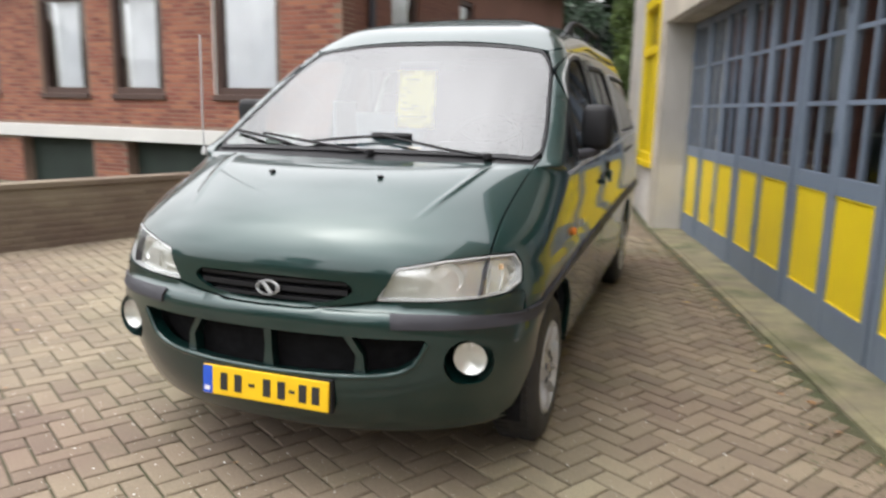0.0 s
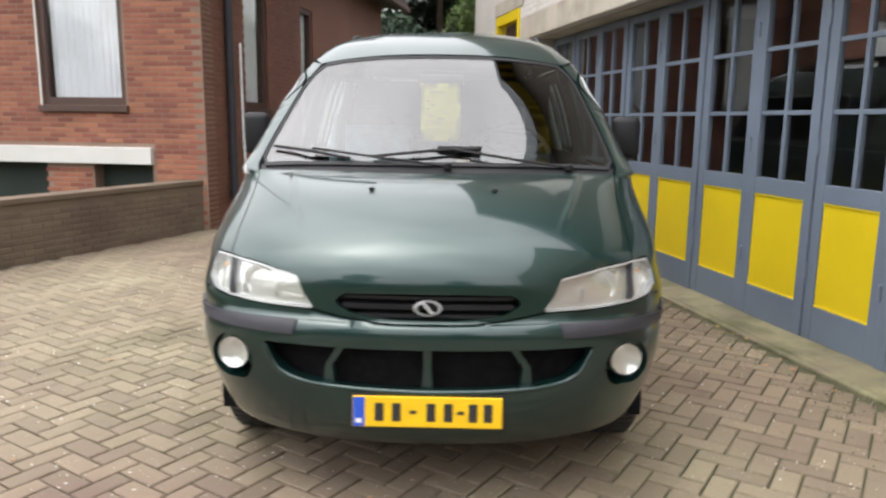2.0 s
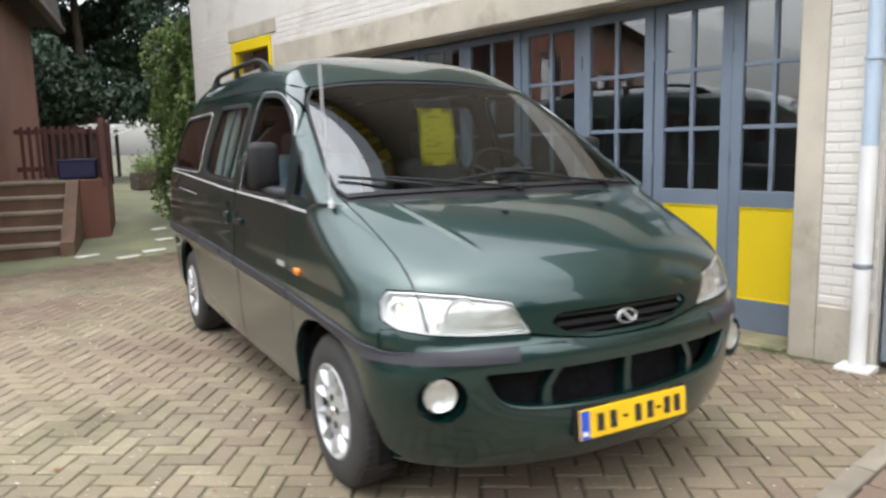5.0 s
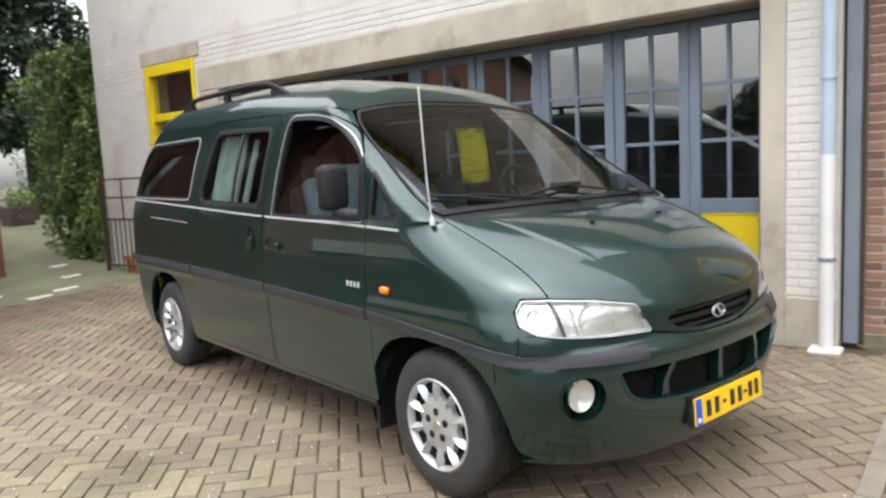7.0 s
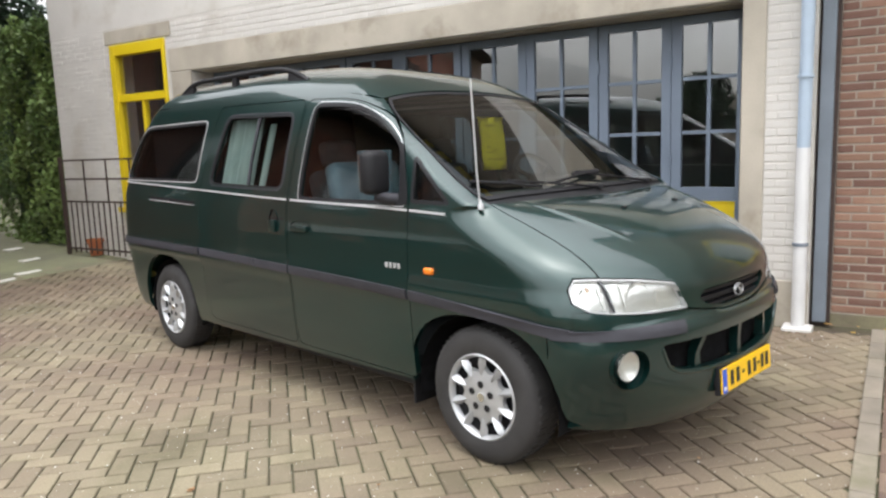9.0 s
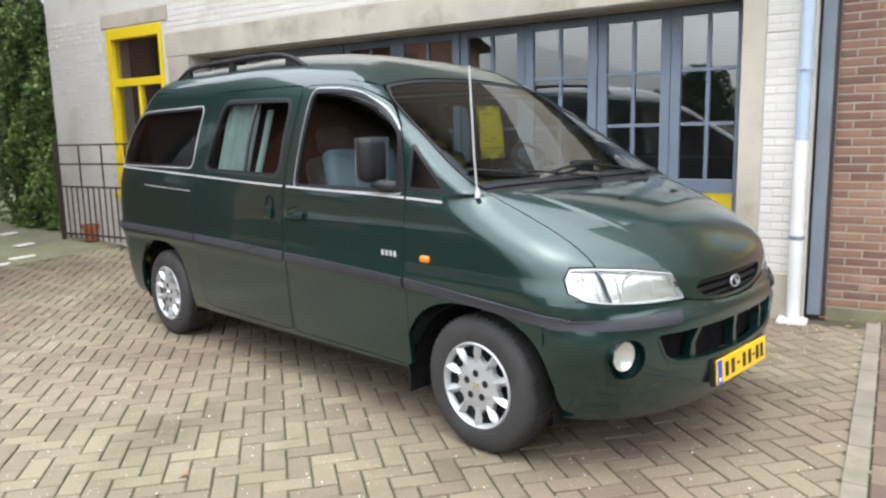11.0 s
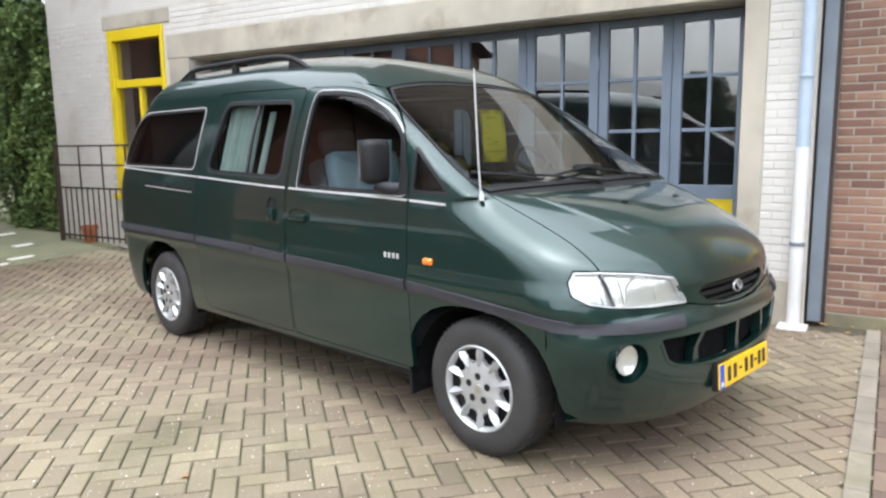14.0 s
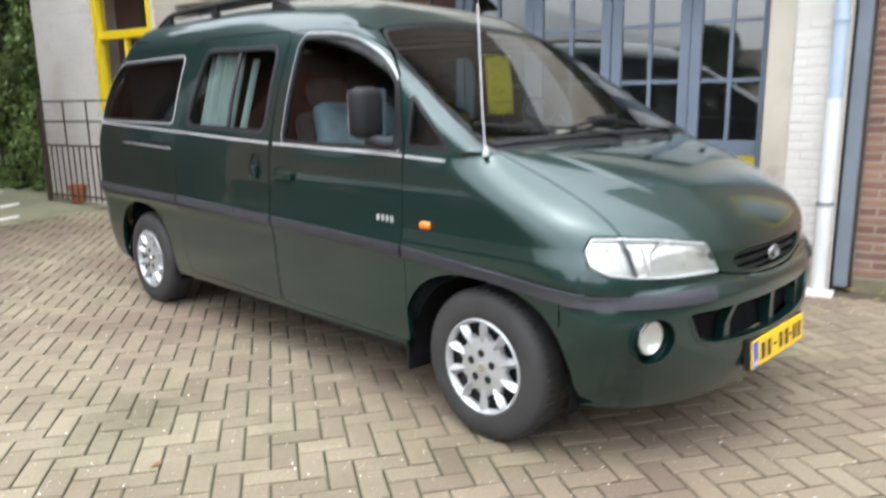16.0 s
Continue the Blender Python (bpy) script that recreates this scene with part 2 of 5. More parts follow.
M_mortar = mat("light_mortar", (0.336, 0.296, 0.248), 0.95, 0, 0.12, 3, 0.002, 90)
M_parbrick = mat("weathered_brown_brick", (0.150, 0.098, 0.074), 0.9, 0, 0.25, 1.2, 0.003, 110, tint=(0.140, 0.112, 0.078), rnd=0.15)
M_brownpaint = mat("dark_brown_window_paint", (0.068, 0.036, 0.028), 0.5, 0, 0.12, 3)
M_bandwhite = mat("white_band_paint", (0.64, 0.632, 0.608), 0.6, 0, 0.06, 1.5)
M_net = mat("white_net_curtain", (0.86, 0.87, 0.88), 0.9, 0, 0.08, 3, 0.004, 14)
# near-black for window backing sheets, painted in place of the rooms' darkness
M_dark = mat("unlit_room_black", (0.030, 0.030, 0.032), 0.9, 0, 0.3, 2)
M_gable = mat("brown_grey_gable_brick", (0.105, 0.086, 0.066), 0.85, 0, 0.2, 0.9, 0.003, 110)
M_garin = mat("dim_garage_wall", (0.22, 0.20, 0.19), 0.9, 0, 0.3, 1.0)
M_basement = mat("dark_green_board", (0.018, 0.030, 0.024), 0.7, 0, 0.2, 2)
M_pipewhite = mat("white_drainpipe_paint", (0.64, 0.64, 0.64), 0.45, 0, 0.05, 4)
M_pipeblue = mat("pale_blue_drainpipe_paint", (0.368, 0.448, 0.544), 0.45, 0, 0.07, 4)
M_postblue = mat("grey_blue_board_paint", (0.16, 0.188, 0.224), 0.6, 0, 0.1, 4)
M_iron = mat("rusty_dark_iron", (0.06, 0.04, 0.0336), 0.7, 0.2, 0.25, 20, 0.001, 120)
M_rail = mat("brown_red_fence_paint", (0.096, 0.0336, 0.028), 0.6, 0, 0.15, 6)
M_step = mat("pale_step_stone", (0.256, 0.212, 0.16), 0.85, 0, 0.2, 4, 0.002, 80)
M_stepbrick = mat("stair_brick", (0.136, 0.084, 0.0576), 0.85, 0, 0.2, 4, 0.003, 90, rnd=0.12)
M_roof = mat("dark_roof_tile", (0.048, 0.036, 0.0336), 0.8, 0, 0.2, 3, 0.003, 60)
M_leaf = mat("hedge_leaf", (0.085, 0.150, 0.038), 0.6, 0, 0.35, 1.5, 0, 60, tint=(0.14, 0.20, 0.055), rnd=0.35)
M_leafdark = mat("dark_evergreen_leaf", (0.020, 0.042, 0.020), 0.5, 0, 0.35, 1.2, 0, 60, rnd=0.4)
M_bark = mat("bark", (0.09, 0.065, 0.045), 0.9, 0, 0.3, 8, 0.006, 40)
M_terra = mat("terracotta", (0.416, 0.136, 0.056), 0.8, 0, 0.12, 8)
M_tub = mat("dark_blue_tub", (0.024, 0.024, 0.08), 0.5, 0, 0.1, 6)
M_post = mat("weathered_timber", (0.096, 0.072, 0.056), 0.9, 0, 0.2, 5, 0.002, 60)

X_WALL, X_DOOR = 1.638, 1.955


def rise(x, y):
    """Height of the ground, which climbs gently at the back."""
    s = np.clip((x + 1) / 2.5, 0, 1)
    return np.minimum(s * .062 * np.maximum(0, y - 9.4) + (1 - s) * .05 * np.maximum(0, y - 12.3), .62)


# ground sheet out to the horizon
xs = np.unique(np.concatenate([np.linspace(-300, -12, 6), np.linspace(-12, 12, 49), np.linspace(12, 300, 6)]))
ys = np.unique(np.concatenate([np.linspace(-300, -10, 6), np.linspace(-10, 34, 89), np.linspace(34, 300, 6)]))
gv = [(x, y, float(rise(x, y)) - .012) for y in ys for x in xs]
gf = [(j * len(xs) + i, j * len(xs) + i + 1, (j + 1) * len(xs) + i + 1, (j + 1) * len(xs) + i) for j in range(len(ys) - 1) for i in range(len(xs) - 1)]
me = bpy.data.meshes.new("ground")
me.from_pydata(gv, [], gf)
ground = tagged(link("ground", me, None, M_joint), "sandy ground with mossy joints", "ground", kind="structure")
# grey path at the back
gx, gy = np.linspace(-2.6, 4.5, 30), np.linspace(10.6, 26, 40)
pv = [(x, y, float(rise(x, y)) + .002) for y in gy for x in gx]
pf = [(j * 30 + i, j * 30 + i + 1, (j + 1) * 30 + i + 1, (j + 1) * 30 + i) for j in range(39) for i in range(29)]
me = bpy.data.meshes.new("path")
me.from_pydata(pv, [], pf)
tagged(link("path", me, None, M_path), "mossy grey path behind the van", "path", kind="structure")


def wall_holes(name, u0, u1, z0, z1, holes, thick, m, material, parent=None, label="", category="wall", reveal=True):
    """A wall in the local x-z plane, its face at local y = 0, with rectangular openings right through it."""
    us = sorted({u0, u1, *[h[0] for h in holes], *[h[1] for h in holes]})
    zs = sorted({z0, z1, *[h[2] for h in holes], *[h[3] for h in holes]})
    bm = bmesh.new()
    grid = {}
    def v(i, j, k):
        key = (i, j, k)
        if key not in grid:
            grid[key] = bm.verts.new((us[i], k * thick, zs[j]))
        return grid[key]
    def solid(i, j):
        if not (0 <= i < len(us) - 1 and 0 <= j < len(zs) - 1):
            return False
        cu, cz = (us[i] + us[i + 1]) / 2, (zs[j] + zs[j + 1]) / 2
        return not any(h[0] < cu < h[1] and h[2] < cz < h[3] for h in holes)
    for i in range(len(us) - 1):
        for j in range(len(zs) - 1):
            if not solid(i, j):
                continue
            for k in (0, 1):
                bm.faces.new((v(i, j, k), v(i + 1, j, k), v(i + 1, j + 1, k), v(i, j + 1, k)))
            for di, dj, a, b in ((-1, 0, (i, j), (i, j + 1)), (1, 0, (i + 1, j), (i + 1, j + 1)), (0, -1, (i, j), (i + 1, j)), (0, 1, (i, j + 1), (i + 1, j + 1))):
                if not solid(i + di, j + dj):
                    bm.faces.new((v(*a, 0), v(*b, 0), v(*b, 1), v(*a, 1)))
    ob = part(name, bm, material, parent)
    if parent is None:
        ob.matrix_world = m
        tagged(ob, label, category, kind="structure")
    return ob


def brick_mesh(name, L, H, D, material, bev=.004):
    """One brick face on local x-z, its face at y = -D."""
    x, z = L / 2, H / 2
    vs = [(-x, 0, -z), (x, 0, -z), (x, 0, z), (-x, 0, z), (-x, -D + bev, -z), (x, -D + bev, -z), (x, -D + bev, z), (-x, -D + bev, z),
          (-x + bev, -D, -z + bev), (x - bev, -D, -z + bev), (x - bev, -D, z - bev), (-x + bev, -D, z - bev)]
    fs = [(8, 9, 10, 11)] + [(4 + i, 4 + (i + 1) % 4, 8 + (i + 1) % 4, 8 + i) for i in range(4)] + [(i, (i + 1) % 4, 4 + (i + 1) % 4, 4 + i) for i in range(4)]
    me = bpy.data.meshes.new(name)
    me.from_pydata(vs, [], fs)
    me.materials.append(material)
    return me, vs, fs


def bricks(owner, u0, u1, z0, z1, holes, material, proud=.005, single=None, L=.21, H=.05, pitch=(.22, .0625), name="brick", off=0.0, seed=1):
    """Lay stretcher bricks on a wall's face: those inside 'single' are parts of their own, the rest one joined part."""
    rng = random.Random(seed)
    full, vs, fs = brick_mesh(name, L, H, proud, material)
    half, hv, hf = brick_mesh(name, L / 2 - .005, H, proud, material)
    V, F, k = [], [], 0
    rows = int((z1 - z0) / pitch[1])
    for r in range(rows):
        z = z0 + (r + .5) * pitch[1]
        u = u0 + (pitch[0] / 4 if r % 2 else pitch[0] / 2)
        first = True
        while u < u1 + .06:
            c, me, bv = u, full, vs
            if first and r % 2:
                c, me, bv = u, half, hv
            w = (L if me is full else L / 2) / 2
            if c + w > u1 + .02:
                break
            if not any(h[0] - w * .6 < c < h[1] + w * .6 and h[2] - .02 < z < h[3] + .02 for h in holes):
                d = rng.uniform(-.0015, .0015)
                if single and single[0] < c < single[1] and single[2] < z < single[3]:
                    ob = new(name, me)
                    ob.parent, ob.location = owner, (c, d + off, z)
                else:
                    V += [(a + c, b + d + off, e + z) for a, b, e in bv]
                    F += [tuple(i + k for i in f) for f in fs]
                    k += len(bv)
            elif me is full:
                for e in (c - L / 4, c + L / 4):
                    if not any(h[0] - L / 4 < e < h[1] + L / 4 and h[2] - .02 < z < h[3] + .02 for h in holes):
                        V += [(a + e, b + off, g + z) for a, b, g in hv]
                        F += [tuple(i + k for i in f) for f in hf]
                        k += len(hv)
            u += pitch[0] * (.75 if first and r % 2 else 1)
            first = False
    if V:
        me = bpy.data.meshes.new("brickwork")
        me.from_pydata(V, [], F)
        tagged(link("brickwork", me, owner, material), kind="stuff")


# ---- garage building: local x runs along world -y, local y into the building ----
GAR = Matrix(((0, 1, 0, X_WALL), (-1, 0, 0, 0), (0, 0, 1, 0), (0, 0, 0, 1)))   # local u = -world y
WIN_H = (-10.56, -9.48, .78, 2.84)
opening = (-9.03, -2.92, -.2, 2.42)
garage_wall = wall_holes("wall_garage", -11.89, -2.415, -.2, 3.05, [opening, WIN_H], .30, GAR, M_whitejoint, None, "white painted brick garage wall with weathered concrete beam")
concrete = [("beam", -9.42, -2.75, 2.425, 2.70), ("pier", -9.40, -9.035, -.1, 2.42), ("pier", -2.915, -2.75, -.1, 2.42), ("pier_foot", -2.748, -2.425, -.1, .34), ("window_lintel", -10.66, -9.36, 2.86, 3.03)]
for nm, a, b, c, d in concrete:
    part(nm, boxm(a, -.014, c, b, .10, d, .006), M_conc, garage_wall, "weathered grey concrete")
part("beam_soffit", boxm(-9.03, .10, 2.412, -2.92, .34, 2.424), M_conc, garage_wall)
for a, b in ((-9.042, -9.03), (-2.92, -2.908)):
    part("reveal", boxm(a, .0, -.1, b, .315, 2.42), M_conc, garage_wall)
tagged(part("wall_garage_upper", boxm(-11.89, -.001, 3.052, -6.0, .003, 4.4), M_whitewall), "white painted upper part of the garage wall", "wall", kind="structure").matrix_world = GAR
hz = [(c[1], c[2], c[3], c[4]) for c in concrete] + [opening, WIN_H]
# yellow window
gw = empty("window_1", GAR, "tall bright yellow timber window frame in the white wall", "window", kind="structure")
u0, u1, z0, z1 = WIN_H
for a, b, c, d in ((u0, u0 + .10, z0, z1), (u1 - .05, u1, z0, z1), (u0 + .10, u1 - .05, z1 - .13, z1), (u0 + .10, u1 - .05, z0, z0 + .10)):
    part("window_frame", boxm(a, -.03, c, b, .09, d, .006), M_yellow, gw)
part("transom", boxm(u0 + .10, -.012, 2.13, u1 - .05, .08, 2.225, .006), M_yellow, gw)
part("mullion", boxm(-10.02, .0, z0 + .10, -9.97, .07, 2.13, .004), M_yellow, gw)
for a, b, c, d in ((u0 + .10, u1 - .05, 2.225, z1 - .13), (u0 + .10, -10.02, z0 + .10, 2.13), (-9.97, u1 - .05, z0 + .10, 2.13)):
    part("pane", boxm(a, .035, c, b, .041, d), M_pane, gw)
part("window_sill", boxm(u0 - .06, -.07, z0 - .07, u1 + .06, .05, z0 - .002, .006), M_yellow, gw)
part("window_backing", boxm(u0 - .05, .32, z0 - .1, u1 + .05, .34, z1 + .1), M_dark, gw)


# garage doors: folding leaves
def door_leaf(w):
    leaf = empty("door_leaf", Matrix(), "grey-blue garage door leaf with yellow panel and six panes", "door", "folding garage doors", "structure")
    h, s, t = 2.405, .088, .05
    for a in (0, w - s):
        part("stile", boxm(a + .003, 0, .012, a + s - .003, t, h, .005), M_bluedoor, leaf)
    for z0, z1 in ((.012, .235), (.905, 1.02), (2.335, h)):
        part("rail", boxm(s - .003, .002, z0, w - s + .003, t - .002, z1, .004), M_bluedoor, leaf)
    part("panel", boxm(s - .002, .012, .235, w - s + .002, .030, .905), M_yellow, leaf, "bright yellow panel")
    for z0, z1 in ((.235, .247), (.893, .905)):
        part("bead", boxm(s, .004, z0, w - s, .014, z1, .003), M_yellow, leaf)
    mx = w / 2
    part("glazing_bar", boxm(mx - .016, .006, 1.02, mx + .016, t - .01, 2.335, .003), M_bluedoor, leaf)
    zs = [1.02, 1.47, 1.905, 2.335]
    for z in zs[1:3]:
        part("glazing_bar", boxm(s, .008, z - .015, w - s, t - .012, z + .015, .003), M_bluedoor, leaf)
    for a, b in ((s, mx - .016), (mx + .016, w - s)):
        for c, d in zip(zs, zs[1:]):
            p = part("pane", boxm(a, .024, c, b, .028, d), M_pane, leaf)
    for z in (.45, 1.25, 2.05):
        part("hinge", lathe([(.011, -.05), (.012, 0), (.011, .05)], 10, "z"), M_bluedoor, leaf).location = (.0, -.004, z)
    return leaf


JOINTS = [2.92, 3.52, 4.15, 4.84, 5.53, 6.27, 6.96, 7.65, 8.34, 9.03]
base = Matrix(((0, 1, 0, X_DOOR), (-1, 0, 0, 0), (0, 0, 1, 0), (0, 0, 0, 1)))
for i, (a, b) in enumerate(zip(JOINTS, JOINTS[1:])):
    door_leaf(b - a).matrix_world = base @ Matrix.Translation((-b, .012 if i % 2 else 0, 0))
part("threshold", boxm(-9.03, .02, -.05, -2.92, .45, .012, .01), M_sill, garage_wall, "mossy concrete threshold")
apron = tagged(part("apron", boxm(1.60, 2.95, -.05, 1.66, 9.0, .010, .008), M_sill), "mossy concrete edging strip before the doors", "edging", kind="structure")
# dim room behind the doors
room = empty("garage_room", Matrix(), "dim garage interior behind the glazed doors", "room", kind="structure")
for nm, b in (("back_wall", (7.0, 2.0, -.05, 7.1, 12, 3.2)), ("side_wall", (1.95, 1.9, -.05, 7.0, 2.0, 3.2)), ("side_wall", (1.95, 11.9, -.05, 7.0, 12, 3.2)), ("inner_ceiling", (1.94, 2.0, 3.2, 7.1, 12, 3.3)), ("inner_floor", (1.99, 2.0, -.06, 7.0, 12, -.005))):
    part(nm, boxm(*b), M_garin, room)
# steep gable over the garage: dark brick, bargeboards, a soffit with yellow cross battens
APEX_Y, APEX_Z = 7.6, 9.0
bm = bmesh.new()
pts = [(2.42, 3.055), (11.89, 3.055), (11.89, 5.05), (APEX_Y, APEX_Z - .03), (2.42, 3.065)]
for x in (X_WALL + .004, X_WALL + .30):
    bm.faces.new([bm.verts.new((x, y, z)) for y, z in pts])
fa, fb = list(bm.faces)
for i in range(5):
    bm.faces.new((fa.verts[i], fa.verts[(i + 1) % 5], fb.verts[(i + 1) % 5], fb.verts[i]))
tagged(part("wall_gable", bm, M_gable), "brown-grey brick gable over the garage", "wall", kind="structure")
roof_g = empty("roof_garage", Matrix(), "steep dark tiled gable roof with grey-blue bargeboards and yellow battens below", "roof", kind="structure")
for slope, way, run in ((1.14, -1, 5.35), (.914, 1, 4.55)):
    a, o = math.atan(slope), way
    m = Matrix.Translation((1.30, APEX_Y, APEX_Z)) @ Matrix.Rotation(math.pi + a if way < 0 else -a, 4, "X")
    L = run / math.cos(a)
    for nm, b, mt in (("roof_slope", (0, 0, 0, 7.7, L, o * .12), M_roof), ("bargeboard", (-.035, 0, -o * .13, -.002, L, o * .13), M_postblue), ("soffit", (.002, 0, -o * .012, .335, L, -o * .002), M_brownpaint)):
        part(nm, boxm(*b), mt, roof_g).matrix_local = m
    for i in range(int(L / .30) - 1):
        part("batten", boxm(.02, .2 + .30 * i, -o * .014, .325, .34 + .30 * i, -o * .07), M_yellow, roof_g, "yellow painted batten").matrix_local = m
bricks(garage_wall, -2.748, -2.42, .35, 3.04, [], M_whitewall, .0025, (-3, -2, 0, 2.7), L=.157, pitch=(.164, .0625), name="brick")
bricks(garage_wall, -11.88, -2.76, 2.70, 3.04, hz, M_whitewall, .004, None)
bricks(garage_wall, -11.88, -9.42, .15, 2.70, hz, M_whitewall, .0025, None)
part("plaster_face", boxm(-11.89, -.002, -.2, -10.70, .0, 3.048), M_whitewall, garage_wall)

# drainpipe, painted in two colours
dp = empty("drainpipe", Matrix.Translation((X_WALL - .075, 2.475, 0)), "drainpipe painted white below and pale blue above", "drainpipe")
part("lower_pipe", lathe([(.047, .0), (.047, 1.33)], 20, "z"), M_pipewhite, dp, "white painted lower pipe", 40)
part("upper_pipe", lathe([(.045, 1.32), (.045, 3.10)], 20, "z"), M_pipeblue, dp, "pale blue upper pipe", 40)
for z in (.63, 1.83, 3.0):
    part("pipe_bracket", lathe([(.053, z - .012), (.055, z), (.053, z + .012)], 20, "z"), M_pipeblue if z > 1 else M_postblue, dp, "", 40)
    part("bracket_arm", boxm(.03, -.012, z - .010, .075, .012, z + .010), M_iron, dp)
part("foot_stone", boxm(-.11, -.10, -.02, .07, .10, .022, .01), M_bandwhite, dp)
bd = tagged(part("corner_board", boxm(1.70, 2.305, .03, 1.76, 2.395, 6.8, .006), M_postblue), "narrow grey-blue vertical corner board", "board", kind="structure")
tagged(part("wall_return", boxm(1.765, 2.28, -.1, 1.95, 2.50, 6.9), M_iron), "dark rusty strip between the buildings", "wall", kind="structure")
# brown brick neighbour
NB = Matrix(((0, 1, 0, 1.80), (-1, 0, 0, 0), (0, 0, 1, 0), (0, 0, 0, 1)))
nwin = (-1.79, -.60, 1.035, 2.7)
nb = wall_holes("wall_brick_building", -2.28, 7.0, -.2, 7.0, [nwin], .3, NB, M_mortar, None, "brown brick wall with light mortar joints")
bricks(nb, -2.28, 2.0, .09, 3.6, [nwin], M_brownbrick, .006, (-2.3, -1.3, 0, 2.9), seed=4)
part("plinth", boxm(-2.28, -.012, -.05, 4.0, .0, .085, .004), M_sill, nb, "mossy plinth")
w2 = empty("window_2", NB, "yellow timber window frame in the brown brick wall", "window", kind="structure")
for a, b, c, d in ((nwin[0], nwin[0] + .08, nwin[2], nwin[3]), (nwin[1] - .08, nwin[1], nwin[2], nwin[3]), (nwin[0] + .08, nwin[1] - .08, nwin[2], nwin[2] + .09), (nwin[0] + .08, nwin[1] - .08, nwin[3] - .09, nwin[3])):
    part("window_frame", boxm(a, -.02, c, b, .08, d, .005), M_yellow, w2)
part("pane", boxm(nwin[0] + .08, .03, nwin[2] + .09, nwin[1] - .08, .036, nwin[3] - .09), M_pane, w2)
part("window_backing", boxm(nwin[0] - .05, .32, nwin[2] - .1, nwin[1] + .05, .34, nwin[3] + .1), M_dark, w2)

# ---- brick house: local x to the right along its front, corner at 0, local y into the house ----
HOUSE = pose(-2.34, 9.47, 0, 0, 0, -20.8)
fw = [(-2.17, -1.03, 1.53, 3.05), (-4.29, -3.21, 1.53, 3.05), (-6.01, -4.89, 1.53, 3.05), (-8.4, -7.2, 1.53, 3.05)]
lows = [(-1.53, -.72, -.6, .80), (-4.11, -2.18, -.6, .80), (-6.72, -4.89, -.6, .80)]
EAVE = 4.05
facade = wall_holes("wall_house_front", -11, 0, -1, EAVE, fw + lows, .28, HOUSE, M_redmortar, None, "red brick house front with brown windows and white band")
bricks(facade, -7.6, 0, .0, 3.6, fw + lows + [(-7.6, -.70, .80, 1.02)], M_redbrick, .005, (-1.02, .05, .55, 3.0), seed=2)
band = part("band", boxm(-11, -.07, .805, -.70, .10, 1.015, .008), M_bandwhite, facade, "white painted concrete band")
for a, b, c, d in lows:
    part("basement_door", boxm(a - .02, .20, c, b + .02, .24, d), M_basement, facade, "dark recessed basement opening")


def house_window(m, u0, u1, z0, z1, label, net=.55):
    w = empty("window", m, label, "window", kind="structure")
    f = .075
    for a, b, c, d in ((u0, u0 + f, z0, z1), (u1 - f, u1, z0, z1), (u0 + f, u1 - f, z0, z0 + f + .02), (u0 + f, u1 - f, z1 - f, z1)):
        part("window_frame", boxm(a, .03, c, b, .13, d, .006), M_brownpaint, w)
    part("window_sill", boxm(u0 - .04, -.05, z0 - .085, u1 + .04, .10, z0 - .002, .008), M_brownpaint, w)
    part("pane", boxm(u0 + f, .075, z0 + f, u1 - f, .081, z1 - f), M_housepane, w)
    bm = bmesh.new()
    n = 40
    ring = []
    for i in range(n + 1):
        u = u0 + f + (u1 - u0 - 2 * f) * (i / n) * net + (u1 - u0 - 2 * f) * (1 - net) * .5
        ring.append((bm.verts.new((u, .125 + .010 * math.sin(i * 1.9), z0 + .05)), bm.verts.new((u, .125 + .012 * math.sin(i * 1.9), z1))))
    for p, q in zip(ring, ring[1:]):
        bm.faces.new((p[0], q[0], q[1], p[1]))
    c = part("net_curtain", bm, M_net, w, "white net curtain", 60)
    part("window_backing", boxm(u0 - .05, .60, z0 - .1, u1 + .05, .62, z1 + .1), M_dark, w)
    return w


for (a, b, c, d), k in zip(fw, (.95, .62, .55, .6)):
    house_window(HOUSE, a, b, c, d, "brown-framed house window with a white net curtain", k)
part("reveal_strip", boxm(-2.195, -.012, 1.50, -2.172, .03, 3.05), M_bandwhite, facade, "thin white window edge")
SIDE = HOUSE @ Matrix(((0, -1, 0, 0), (1, 0, 0, 0), (0, 0, 1, 0), (0, 0, 0, 1)))   # local x into depth, local y towards the house's inside
sw = [(1.20, 2.02, 1.52, 3.35), (3.42, 4.02, 1.02, 3.2)]
sidewall = wall_holes("wall_house_side", .284, 8.9, -.3, EAVE, sw, .28, SIDE, M_sidebrick, None, "brick side wall of the house, its shade put into a red-brown colour")
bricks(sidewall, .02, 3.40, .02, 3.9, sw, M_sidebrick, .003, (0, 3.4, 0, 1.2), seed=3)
for (a, b, c, d) in sw:
    house_window(SIDE, a, b, c, d, "tall narrow brown house window with a white curtain", .8)
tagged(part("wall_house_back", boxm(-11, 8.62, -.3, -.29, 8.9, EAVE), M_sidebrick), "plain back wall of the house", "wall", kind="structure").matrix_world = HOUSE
bm = bmesh.new()
